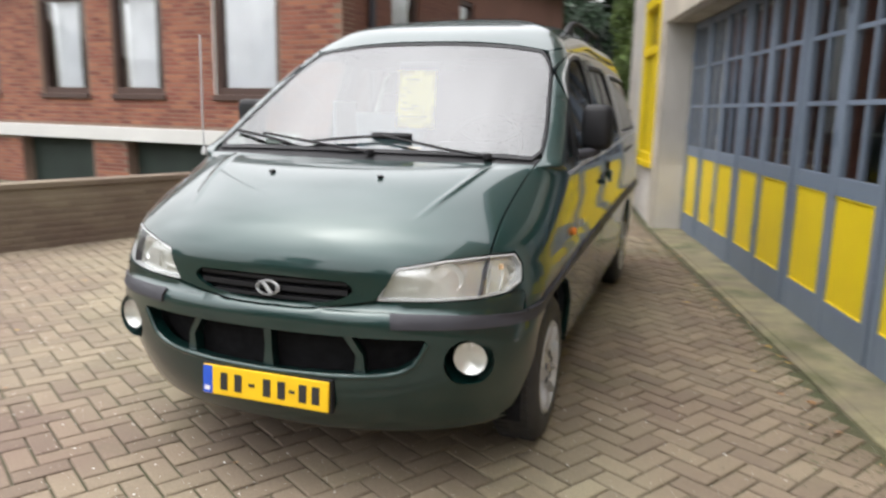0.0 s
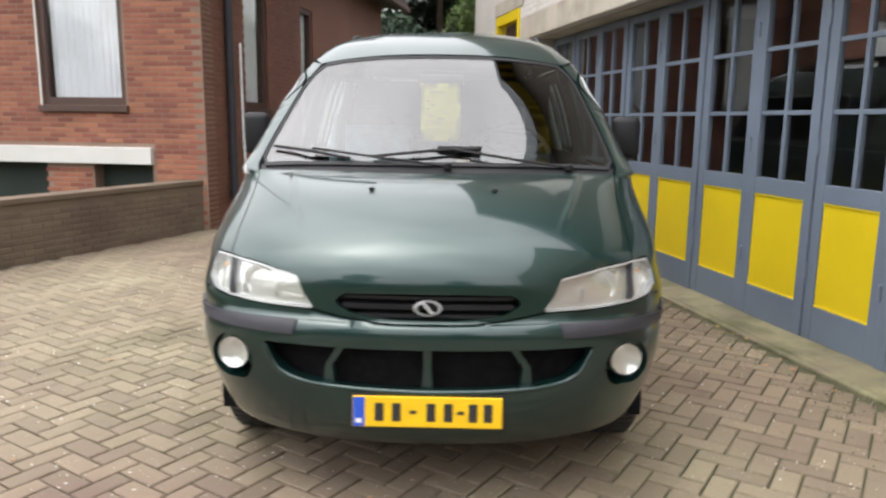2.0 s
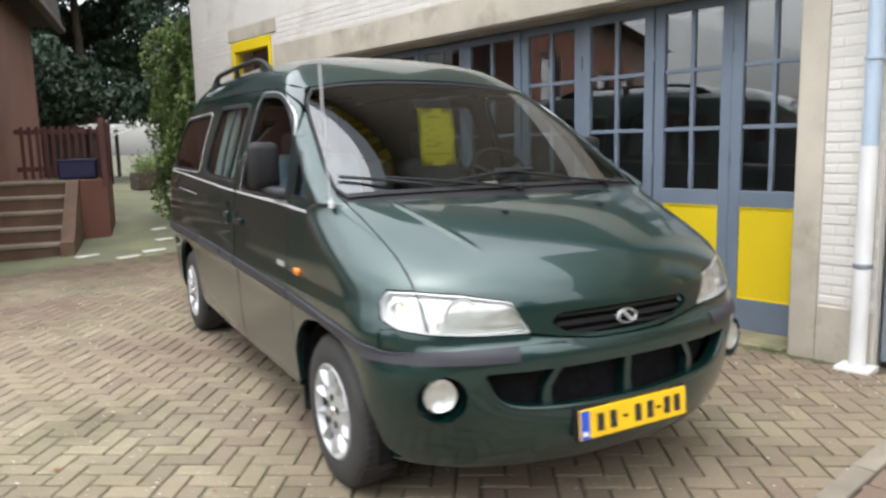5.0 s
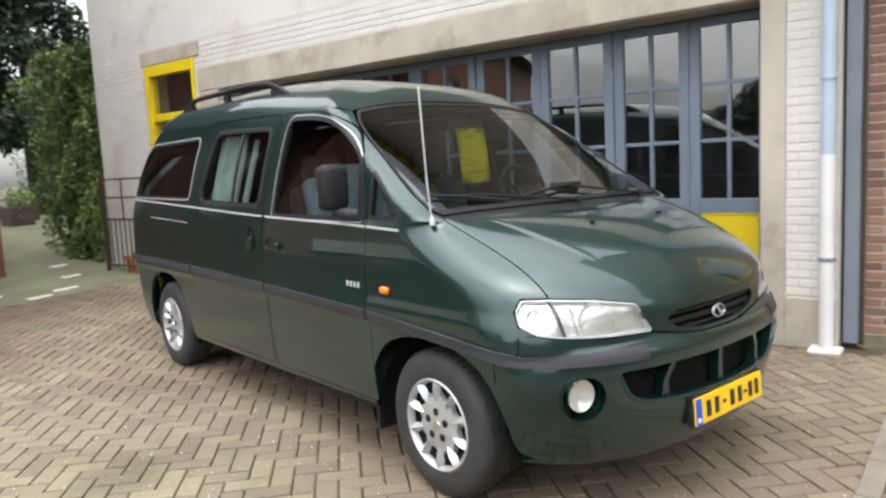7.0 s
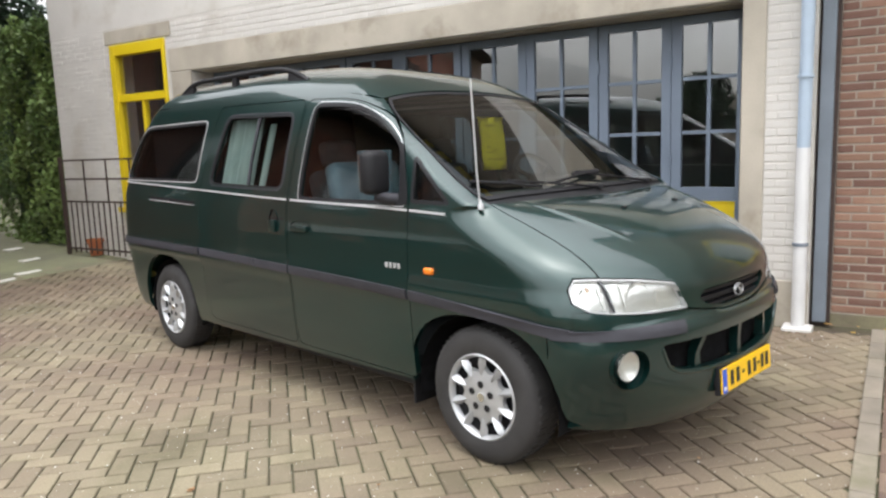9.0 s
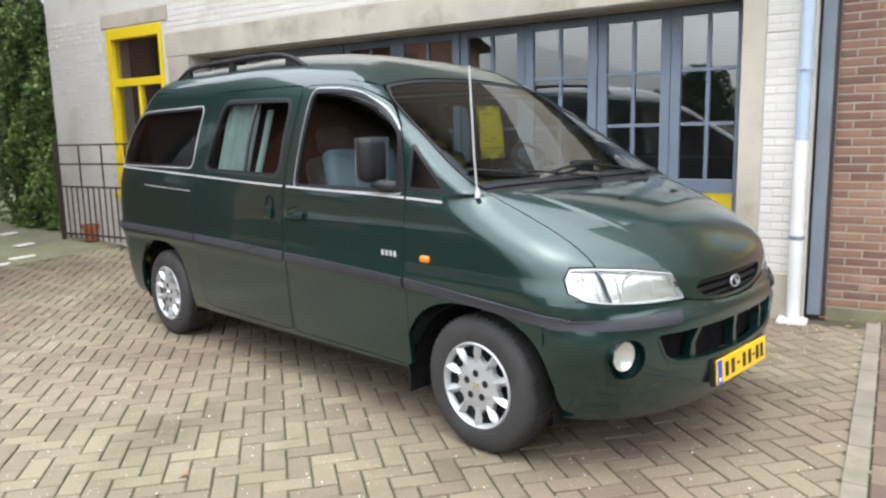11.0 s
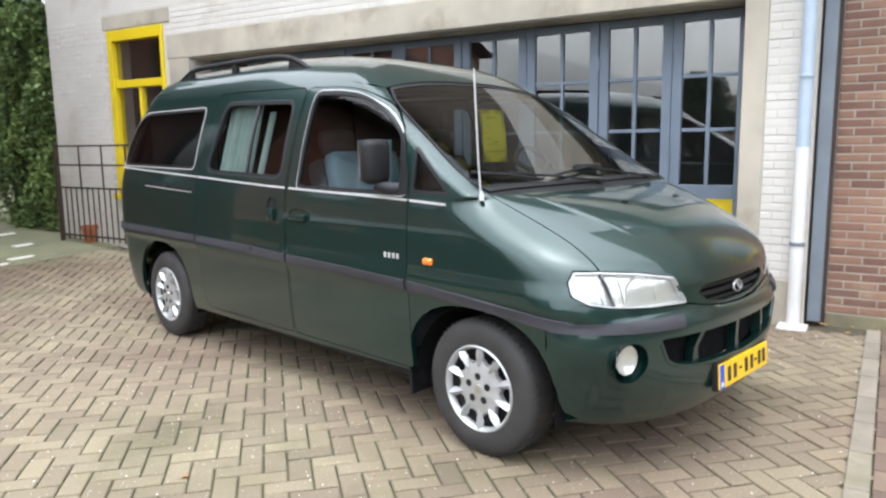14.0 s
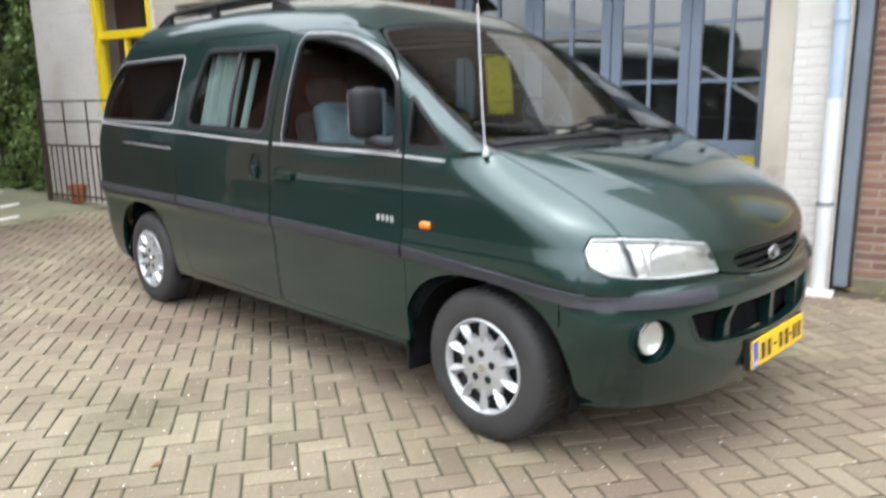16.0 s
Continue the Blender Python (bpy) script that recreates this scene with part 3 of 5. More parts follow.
for quad in (((-11.5, -.22, EAVE), (.55, -.22, EAVE), (.55, 4.45, EAVE + 3.2), (-11.5, 4.45, EAVE + 3.2)), ((-11.5, 9.4, EAVE), (.55, 9.4, EAVE), (.55, 4.45, EAVE + 3.2), (-11.5, 4.45, EAVE + 3.2)), ((-11.5, -.5, EAVE - .01), (.55, -.5, EAVE - .01), (.55, 9.4, EAVE - .01), (-11.5, 9.4, EAVE - .01)),
             ((.55, -.5, EAVE), (.55, 9.4, EAVE), (.55, 4.45, EAVE + 3.2)), ((-11.5, -.5, EAVE), (-11.5, 9.4, EAVE), (-11.5, 4.45, EAVE + 3.2))):
    bm.faces.new([bm.verts.new(p) for p in quad])
ridge = tagged(part("roof_house", bm, M_roof), "dark tiled pitched roof of the house", "roof", kind="structure")
ridge.matrix_world = HOUSE
part("gutter", boxm(.44, -.55, EAVE - .13, .60, 9.4, EAVE - .012, .02), M_brownpaint, ridge)
hp = empty("house_drainpipe", HOUSE @ Matrix.Translation((.06, .63, 0)), "dark grey drainpipe on the house wall", "drainpipe")
part("pipe", lathe([(.05, 0), (.05, 3.95)], 16, "z"), M_trim, hp, "", 40)
for z in (.9, 2.2, 3.3):
    part("pipe_bracket", lathe([(.057, z - .015), (.057, z + .015)], 16, "z"), M_trim, hp)
part("bracket_arm", boxm(-.06, -.015, 2.19, -.03, .015, 2.21), M_trim, hp)

# parapet beside the ramp
pd = Vector((-4.75 + 2.34, 6.17 - 9.6))
PAR = Matrix.Translation((-2.38, 9.53, 0)) @ Matrix.Rotation(math.atan2(-pd.y, -pd.x), 4, "Z")
parapet = wall_holes("parapet", -7.5, 0, -.2, .57, [], .22, PAR, M_parbrick, None, "low weathered brown brick parapet with a flat coping", "parapet")
part("coping", boxm(-7.5, -.015, .572, .0, .235, .63, .008), M_parbrick, parapet)
bricks(parapet, -7.45, .0, .0, .56, [], M_parbrick, .004, (-4.2, .1, 0, .6), seed=5)

# stairs to the landing
ST = HOUSE
stairs = empty("stairs", ST, "brick steps with pale stone treads beside the house", "stairs", kind="structure")
for i in range(5):
    v = 2.72 + .29 * i
    part("riser", boxm(.01, v, -.02, .93, v + .30, .2 * (i + 1) - .045), M_stepbrick, stairs)
    part("tread", boxm(-.0, v - .025, .2 * (i + 1) - .044, .95, v + .30, .2 * (i + 1), .008), M_step, stairs, "pale worn stone tread")
bm = bmesh.new()
pts = [(2.60, -.05), (5.3, -.05), (5.3, 1.0), (3.90, 1.0), (2.70, .22), (2.60, .22)]
for x in (.952, 1.12):
    bm.faces.new([bm.verts.new((x, a, b)) for a, b in pts])
fa, fb = list(bm.faces)
for i in range(6):
    bm.faces.new((fa.verts[i], fa.verts[(i + 1) % 6], fb.verts[(i + 1) % 6], fb.verts[i]))
part("stair_wall", bm, M_stepbrick, stairs)
part("landing", boxm(.0, 4.17, .02, .95, 5.30, .998), M_stepbrick, stairs)
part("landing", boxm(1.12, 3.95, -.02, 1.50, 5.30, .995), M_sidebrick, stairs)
bal = empty("balustrade", ST, "brown-red slatted balustrade on the landing", "balustrade")
for a, b in (((.15, 5.22), (1.50, 5.22)),):
    for i in range(12):
        x = a[0] + .05 + i * .112
        part("slat", boxm(x, 5.20, 1.0, x + .055, 5.225, 1.84, .004), M_rail, bal)
    part("rail", boxm(.12, 5.226, 1.72, 1.52, 5.27, 1.80, .006), M_rail, bal)
    part("rail", boxm(.12, 5.226, 1.12, 1.52, 5.27, 1.20, .006), M_rail, bal)
for i in range(8):
    y = 4.02 + i * .15
    part("slat", boxm(1.47, y, 1.0, 1.50, y + .09, 1.84, .004), M_rail, bal)
part("newel", boxm(1.44, 3.93, .9, 1.53, 4.01, 1.92, .008), M_rail, bal)
part("newel", boxm(1.44, 5.20, .9, 1.53, 5.29, 1.92, .008), M_rail, bal)
hr = tagged(part("handrail", tube([(.10, 2.70, 1.02), (.10, 3.9, 1.90), (.10, 4.3, 1.95)], .022), M_rail), "dark red handrail along the house wall", "handrail")
hr.matrix_world = ST
tub = empty("storage_tub", ST @ Matrix.Translation((1.05, 4.75, 1.0)), "dark blue plastic tub on the landing", "tub")
part("body", boxm(-.27, -.2, 0, .27, .2, .30, .03), M_tub, tub)
part("rim", boxm(-.29, -.22, .27, .29, .22, .31, .012), M_tub, tub)
# ---- the van: one smooth skin, cut into its panels ----
# van frame: x to the rear from the number plate, y to the van's right side, z up
def pchip(table):
    """Monotone cubic through (x, y) pairs."""
    xs, ys = (np.array(c, float) for c in zip(*table))
    h, d = np.diff(xs), np.diff(ys) / np.diff(xs)
    m = np.zeros(len(xs))
    m[0], m[-1] = d[0], d[-1]
    for i in range(1, len(xs) - 1):
        if d[i - 1] * d[i] > 0:
            w1, w2 = 2 * h[i] + h[i - 1], h[i] + 2 * h[i - 1]
            m[i] = (w1 + w2) / (w1 / d[i - 1] + w2 / d[i])

    def f(x):
        x = np.clip(np.asarray(x, float), xs[0], xs[-1])
        i = np.clip(np.searchsorted(xs, x) - 1, 0, len(h) - 1)
        s = (x - xs[i]) / h[i]
        return ys[i] * (1 + 2 * s) * (1 - s) ** 2 + m[i] * h[i] * s * (1 - s) ** 2 + ys[i + 1] * s * s * (3 - 2 * s) + m[i + 1] * h[i] * s * s * (s - 1)
    return f


NOSE = pchip([(.20, .16), (.24, .095), (.30, .05), (.36, .026), (.45, .018), (.52, .022), (.60, .018), (.655, .012), (.685, .022), (.70, .050), (.76, .052), (.82, .050), (.86, .060), (.91, .090), (.96, .140),
              (1.01, .213), (1.06, .312), (1.10, .412), (1.128, .51), (1.15, .620), (1.165, .735), (1.180, .785), (1.20, .825), (1.30, .992), (1.45, 1.245), (1.60, 1.475), (1.70, 1.632), (1.75, 1.722), (1.79, 1.815), (1.83, 1.955), (1.86, 2.13), (1.88, 2.36), (1.89, 2.70)])
HALF = pchip([(.20, .76), (.24, .835), (.30, .870), (.45, .890), (.62, .898), (.70, .903), (.745, .917), (.785, .917), (.84, .908), (.95, .907), (1.05, .900), (1.12, .893), (1.20, .876), (1.37, .836), (1.50, .798), (1.62, .757), (1.68, .732),
              (1.72, .705), (1.76, .662), (1.80, .595), (1.84, .468), (1.868, .32), (1.884, .17), (1.892, 0.0)])
POWER = pchip([(.20, 2.2), (.80, 2.2), (.95, 2.1), (1.13, 2.06), (1.18, 2.2), (1.25, 2.5), (1.70, 2.8), (1.892, 2.6)])
# the line of the shoulder, where the width is 0.85 of the full width
SHOULDER = pchip([(.20, .328), (.60, .199), (.75, .250), (.88, .300), (.95, .385), (1.0, .475), (1.055, .585), (1.11, .700), (1.165, .812), (1.243, .955), (1.35, 1.125), (1.487, 1.340), (1.60, 1.515), (1.70, 1.675), (1.76, 1.79), (1.80, 1.885), (1.84, 2.04), (1.87, 2.27), (1.892, 2.75)])
def soften(f, width, z0, z1):
    """The same curve with its small kinks between z0 and z1 ironed out."""
    g = np.linspace(.20, 1.892, 1800)
    k = np.exp(-.5 * (np.arange(-90, 91) * (g[1] - g[0]) / width) ** 2)
    v = f(g)
    sm = np.convolve(np.pad(v, 90, "edge"), k / k.sum(), "valid")
    w = np.clip((g - z0) / .04, 0, 1) * np.clip((z1 - g) / .04, 0, 1)
    out = v * (1 - w) + sm * w
    return lambda z: np.interp(z, g, out)


SHOULDER, POWER = soften(SHOULDER, .028, .70, 1.70), soften(POWER, .03, .70, 1.80)
HALF, NOSE = soften(HALF, .010, .80, 1.66), soften(NOSE, .008, .84, 1.13)


def ROUND(z):
    n = POWER(z)
    return np.maximum((SHOULDER(z) - NOSE(z)) / (1 - (1 - .85 ** n) ** (1 / n)), .10)


TAIL = pchip([(.20, 4.70), (.28, 4.79), (.60, 4.86), (.80, 4.88), (1.10, 4.88), (1.30, 4.85), (1.50, 4.78), (1.65, 4.69), (1.74, 4.59), (1.80, 4.42), (1.84, 4.08), (1.87, 3.70), (1.885, 3.30), (1.892, 2.95)])
_z = np.linspace(.20, 1.885, 3000)
_x = NOSE(_z)
_s = np.concatenate([[0], np.cumsum(np.hypot(np.diff(_x), np.diff(_z)))])


def t_of(z):
    return np.interp(z, _z, _s)


def front_map(uv):
    """(turn, way along the nose's profile) to a place on the skin."""
    a, t = uv[:, 0], uv[:, 1]
    z = np.interp(t, _s, _z)
    n = POWER(z)
    c, s = np.cos(a), np.sin(a)
    r = (np.abs(c) ** n + np.abs(s) ** n) ** (-1 / n)
    return np.stack([NOSE(z) + ROUND(z) * (1 - r * c), HALF(z) * r * s, z], 1)


def turn_of(y, z):
    n, q = POWER(z), min(abs(y) / HALF(z), .9999)
    return math.copysign(math.atan(q / (1 - q ** n) ** (1 / n)), y)


def turn_at(x, z, side=1):
    n, c = POWER(z), min(max(1 - (x - NOSE(z)) / ROUND(z), 1e-4), .9999)
    return side * math.atan((1 - c ** n) ** (1 / n) / c)


def swell(x, z):
    """The band over the windows stands higher towards the back."""
    f = np.clip((x - 1.35) / 1.75, 0, 1)
    g = np.clip((z - 1.66) / .17, 0, 1)
    return z + .095 * f * f * (3 - 2 * f) * g * g * (3 - 2 * g)


def side_map(side):
    def f(uv):
        x, z = uv[:, 0], uv[:, 1]
        n = POWER(z)
        c = np.clip(1 - (x - NOSE(z)) / ROUND(z), 0, .9999)
        q = (1 - c ** n) ** (1 / n)
        k = np.clip(1 - (TAIL(z) - x) / .40, 0, .9999)
        q = np.minimum(q, (1 - k ** 2.6) ** (1 / 2.6))
        return np.stack([x, side * HALF(z) * q, swell(x, z)], 1)
    return f


def top_map(uv):
    x, y = uv[:, 0], uv[:, 1]
    lo, hi = np.full(len(x), 1.5), np.full(len(x), 1.892)
    for _ in range(40):
        z = (lo + hi) / 2
        n, w = POWER(z), HALF(z)
        q = np.minimum(np.abs(y) / np.maximum(w, 1e-6), 1)
        xf = NOSE(z) + ROUND(z) * (1 - (1 - q ** n) ** (1 / n))
        xr = TAIL(z) - .40 * (1 - (1 - q ** 2.6) ** (1 / 2.6))
        inside = (np.abs(y) < w) & (x > xf) & (x < xr)
        lo, hi = np.where(inside, z, lo), np.where(inside, hi, z)
    return np.stack([x, y, swell(x, lo)], 1)


def tail_map(uv):
    a, z = uv[:, 0], uv[:, 1]
    c, s = np.cos(a), np.sin(a)
    r = (np.abs(c) ** 2.6 + np.abs(s) ** 2.6) ** (-1 / 2.6)
    x = TAIL(z) - .40 * (1 - r * c)
    return np.stack([x, HALF(z) * r * s, swell(x, z)], 1)


def dense(poly, step):
    out = []
    for (x0, y0), (x1, y1) in zip(poly, poly[1:] + poly[:1]):
        k = max(1, math.ceil(math.hypot(x1 - x0, y1 - y0) / step))
        out += [(x0 + (x1 - x0) * i / k, y0 + (y1 - y0) * i / k) for i in range(k)]
    return out


def inside_poly(px, py, poly):
    q = np.array(poly)
    x0, y0 = q[:, 0][:, None], q[:, 1][:, None]
    x1, y1 = np.roll(q[:, 0], -1)[:, None], np.roll(q[:, 1], -1)[:, None]
    with np.errstate(divide="ignore", invalid="ignore"):
        cross = ((y0 > py) != (y1 > py)) & (px < (x1 - x0) * (py - y0) / (y1 - y0) + x0)
    return cross.sum(0) % 2 == 1


def rounded(poly, r, k=4):
    """Round the corners of a polygon."""
    out, n = [], len(poly)
    rs = r if isinstance(r, (list, tuple)) else [r] * n
    for i in range(n):
        p, a, b = Vector(poly[i]), Vector(poly[i - 1]), Vector(poly[(i + 1) % n])
        if rs[i] <= 0:
            out.append(tuple(p))
            continue
        da, db = (a - p), (b - p)
        r0 = min(rs[i], da.length * .48, db.length * .48)
        p0, p1 = p + da.normalized() * r0, p + db.normalized() * r0
        for j in range(k + 1):
            t = j / k
            out.append(tuple(p0 * (1 - t) ** 2 + p * 2 * t * (1 - t) + p1 * t * t))
    return out


def shrink(poly, d):
    """Move each edge of a polygon inwards by d."""
    area = sum(a[0] * b[1] - b[0] * a[1] for a, b in zip(poly, poly[1:] + poly[:1]))
    sgn, n, out = (1 if area > 0 else -1), len(poly), []
    for i in range(n):
        p, a, b = Vector(poly[i]), Vector(poly[i - 1]), Vector(poly[(i + 1) % n])
        e0, e1 = (p - a), (b - p)
        if e0.length < 1e-7 or e1.length < 1e-7:
            continue
        e0.normalize(), e1.normalize()
        n0, n1 = Vector((-e0.y, e0.x)) * sgn, Vector((-e1.y, e1.x)) * sgn
        m = n0 + n1
        k = max(m.dot(n0), .35)
        out.append(tuple(p + m * (d / k)))
    return out


def panel(name, parent, outline, holes, fmap, material, off=0.0, thick=0.02, step=.05, label="", heart=(2.4, 0, .85), fair=False):
    """A sheet of the skin inside an outline, with holes, a rim and exact normals."""
    from mathutils.geometry import delaunay_2d_cdt
    loops = [dense(outline, step)] + [dense(h, step) for h in holes]
    vs, es = [], []
    for lp in loops:
        b = len(vs)
        vs += lp
        es += [(b + i, b + (i + 1) % len(lp)) for i in range(len(lp))]
    edge_pts = np.array(vs)
    lo, hi = edge_pts.min(0), edge_pts.max(0)
    gx, gy = np.meshgrid(np.arange(lo[0] + step / 2, hi[0], step), np.arange(lo[1] + step / 2, hi[1], step))
    gx, gy = gx.ravel(), gy.ravel()
    keep = inside_poly(gx, gy, loops[0])
    for h in loops[1:]:
        keep &= ~inside_poly(gx, gy, h)
    gx, gy = gx[keep], gy[keep]
    if len(gx):
        far = np.ones(len(gx), bool)
        for i in range(0, len(gx), 500):
            d = (gx[i:i + 500, None] - edge_pts[None, :, 0]) ** 2 + (gy[i:i + 500, None] - edge_pts[None, :, 1]) ** 2
            far[i:i + 500] = d.min(1) > (.5 * step) ** 2
        vs = vs + list(zip(gx[far], gy[far]))
    v2, _, f2, *_ = delaunay_2d_cdt([Vector(v) for v in vs], es, [], 0, 1e-7)
    uv = np.array([tuple(v) for v in v2])
    tri = np.array([f for f in f2 if len(f) == 3])
    cen = uv[tri].mean(1)
    ok = inside_poly(cen[:, 0], cen[:, 1], loops[0])
    for h in loops[1:]:
        ok &= ~inside_poly(cen[:, 0], cen[:, 1], h)
    tri = tri[ok]
    used = np.unique(tri)
    remap = np.full(len(uv), -1)
    remap[used] = np.arange(len(used))
    uv, tri = uv[used], remap[tri]
    P = fmap(uv)
    e = 8e-3
    du = fmap(uv + (e, 0)) - fmap(uv - (e, 0))
    dv = fmap(uv + (0, e)) - fmap(uv - (0, e))
    N = np.cross(du, dv)
    N /= np.maximum(np.linalg.norm(N, axis=1, keepdims=True), 1e-9)
    N[np.einsum("ij,ij->i", N, P - np.array(heart)) < 0] *= -1
    if fair:
        # even curvature over the whole sheet
        y, z = P[:, 1], P[:, 2] - 1.45
        even = np.stack([np.ones_like(y), z, z * z, y * y, y * y * z], 1)
        odd = np.stack([y, y * z, y ** 3], 1)
        for k, basis in ((0, even), (1, odd), (2, even)):
            N[:, k] = basis @ np.linalg.lstsq(basis, N[:, k], rcond=None)[0]
        N /= np.linalg.norm(N, axis=1, keepdims=True)
    P = P + off * N
    g = np.cross(P[tri[:, 1]] - P[tri[:, 0]], P[tri[:, 2]] - P[tri[:, 0]])
    flip = np.einsum("ij,ij->i", g, N[tri[:, 0]]) < 0
    tri[flip] = tri[flip][:, ::-1]
    count = {}
    for a, b, c in tri:
        for q in ((a, b), (b, c), (c, a)):
            count[q] = 1
    rim = [q for q in count if (q[1], q[0]) not in count]
    verts, faces, norms = [tuple(p) for p in P], [tuple(f) for f in tri], []
    for f in tri:
        norms += [tuple(N[i]) for i in f]
    if thick:
        for a, b in rim:
            k = len(verts)
            verts += [tuple(P[a]), tuple(P[b]), tuple(P[b] - thick * N[b]), tuple(P[a] - thick * N[a])]
            faces.append((k + 3, k + 2, k + 1, k))
            w = np.cross(P[b] - P[a], N[a])
            w = tuple(w / max(np.linalg.norm(w), 1e-9))
            norms += [w] * 4
    me = bpy.data.meshes.new(name)
    me.from_pydata(verts, [], faces)
    me.polygons.foreach_set("use_smooth", [True] * len(faces))
    me.normals_split_custom_set(norms)
    return link(name, me, parent, material, label)


def ell(cx, cz, rx, rz, n=24):
    return [(cx + rx * math.cos(2 * math.pi * i / n), cz + rz * math.sin(2 * math.pi * i / n)) for i in range(n)]


VAN = pose(-.870, 2.424, 0, 0, 0, 77.1)
van = empty("van", VAN, "dark green metallic passenger van with silver wheels, parked on brick paving", "van")


def fz(y, z):
    """Front outline point given by y and z."""
    return (turn_of(y, z), float(t_of(z)))


def fx(x, z, side=1):
    return (turn_at(x, z, side), float(t_of(z)))


def both(pts):
    """Mirror a list of front points to a closed outline symmetric about the middle."""
    return pts + [(-a, t) for a, t in reversed(pts) if abs(a) > 1e-6]


WS_Y = pchip([(1.17, .790), (1.25, .782), (1.45, .735), (1.60, .690), (1.66, .655)])


def ws_top(y):
    return 1.735 - .055 * (abs(y) / .66) ** 2.6


# seam curves on the skin
pillar_front = []
for z in np.linspace(1.195, 1.655, 24):
    y = float(WS_Y(z)) + .012
    p = front_map(np.array([fz(y, z)]))[0]
    pillar_front.append((float(p[0]), float(z)))
roof_seam = [(1.66, 1.685), (1.76, 1.708), (1.90, 1.725), (2.10, 1.735)]
GUT = 1.735


def arch(cx, rx, top, base, n=18):
    pts = []
    for i in range(n + 1):
        a = math.pi * i / n
        c, s = math.cos(a), math.sin(a)
        pts.append((cx - rx * math.copysign(abs(c) ** .8, c), base + (top - base) * abs(s) ** .8))
    return pts


HL_TOP = [(.853, .884), (.749, .884), (.62, .873), (.468, .846)]
HL_IN = (.408, .738)
HL_LOW = [(.60, .742), (.74, .752), (.82, .766)]
SHUT = [(.749, .892), (.748, .98), (.755, 1.06), (.768, 1.13), (.782, 1.168)]
shut_y = pchip([(z, y) for y, z in SHUT])
SHUT = [(float(shut_y(z)), float(z)) for z in np.concatenate([np.linspace(.892, 1.10, 14), np.linspace(1.11, 1.168, 10)])]
shut_side = [(float(front_map(np.array([fz(y + .003, z)]))[0][0]), z) for y, z in SHUT]
front_door = rounded([(1.245, .315), (1.245, 1.17), (1.335, 1.455), (1.52, 1.60), (1.70, 1.675), (1.90, 1.703), (2.245, 1.712), (2.265, 1.15), (2.25, .315)], [.03, .02, .05, .1, .08, .08, .05, .05, .05])
slide_door = rounded([(2.262, .315), (2.277, 1.15), (2.257, 1.712), (3.27, 1.715), (3.335, 1.20), (3.335, .52), (3.30, .315)], [.05, .05, .05, .05, .06, .15, .06])
quarter_win = rounded([(1.235, 1.175), (.985, 1.172), (1.245, 1.385)], .02)
door_win = rounded([(1.285, 1.165), (1.355, 1.445), (1.52, 1.565), (1.72, 1.645), (1.90, 1.672), (2.155, 1.682), (2.165, 1.165)], [.02, .06, .12, .10, .10, .06, .04])
slide_win = rounded([(2.345, 1.215), (2.345, 1.645), (3.12, 1.665), (3.22, 1.235)], [.07, .07, .07, .07])
rear_win = rounded([(3.405, 1.25), (3.395, 1.645), (4.36, 1.640), (4.53, 1.50), (4.60, 1.262)], [.05, .05, .10, .15, .08])
side_outline = ([(.445, .649), (.345, .662), (.345, .760), (.300, .766), (.354, .793), (.379, .845), (.370, .893)] + shut_side[:1] + shut_side[1:] + pillar_front + roof_seam
                + [(4.20, GUT), (4.50, 1.733), (4.57, 1.66), (4.67, 1.50), (4.74, 1.30), (4.77, 1.10), (4.77, .80), (4.76, .60), (4.71, .38), (4.62, .30), (4.335, .25)]
                + arch(3.915, .415, .712, .25)[::-1] + [(3.49, .27), (1.285, .30)] + arch(.838, .440, .682, .29)[::-1][:16])
clean = []
for p in side_outline:
    if not clean or math.hypot(p[0] - clean[-1][0], p[1] - clean[-1][1]) > .004:
        clean.append(p)
side_outline = clean
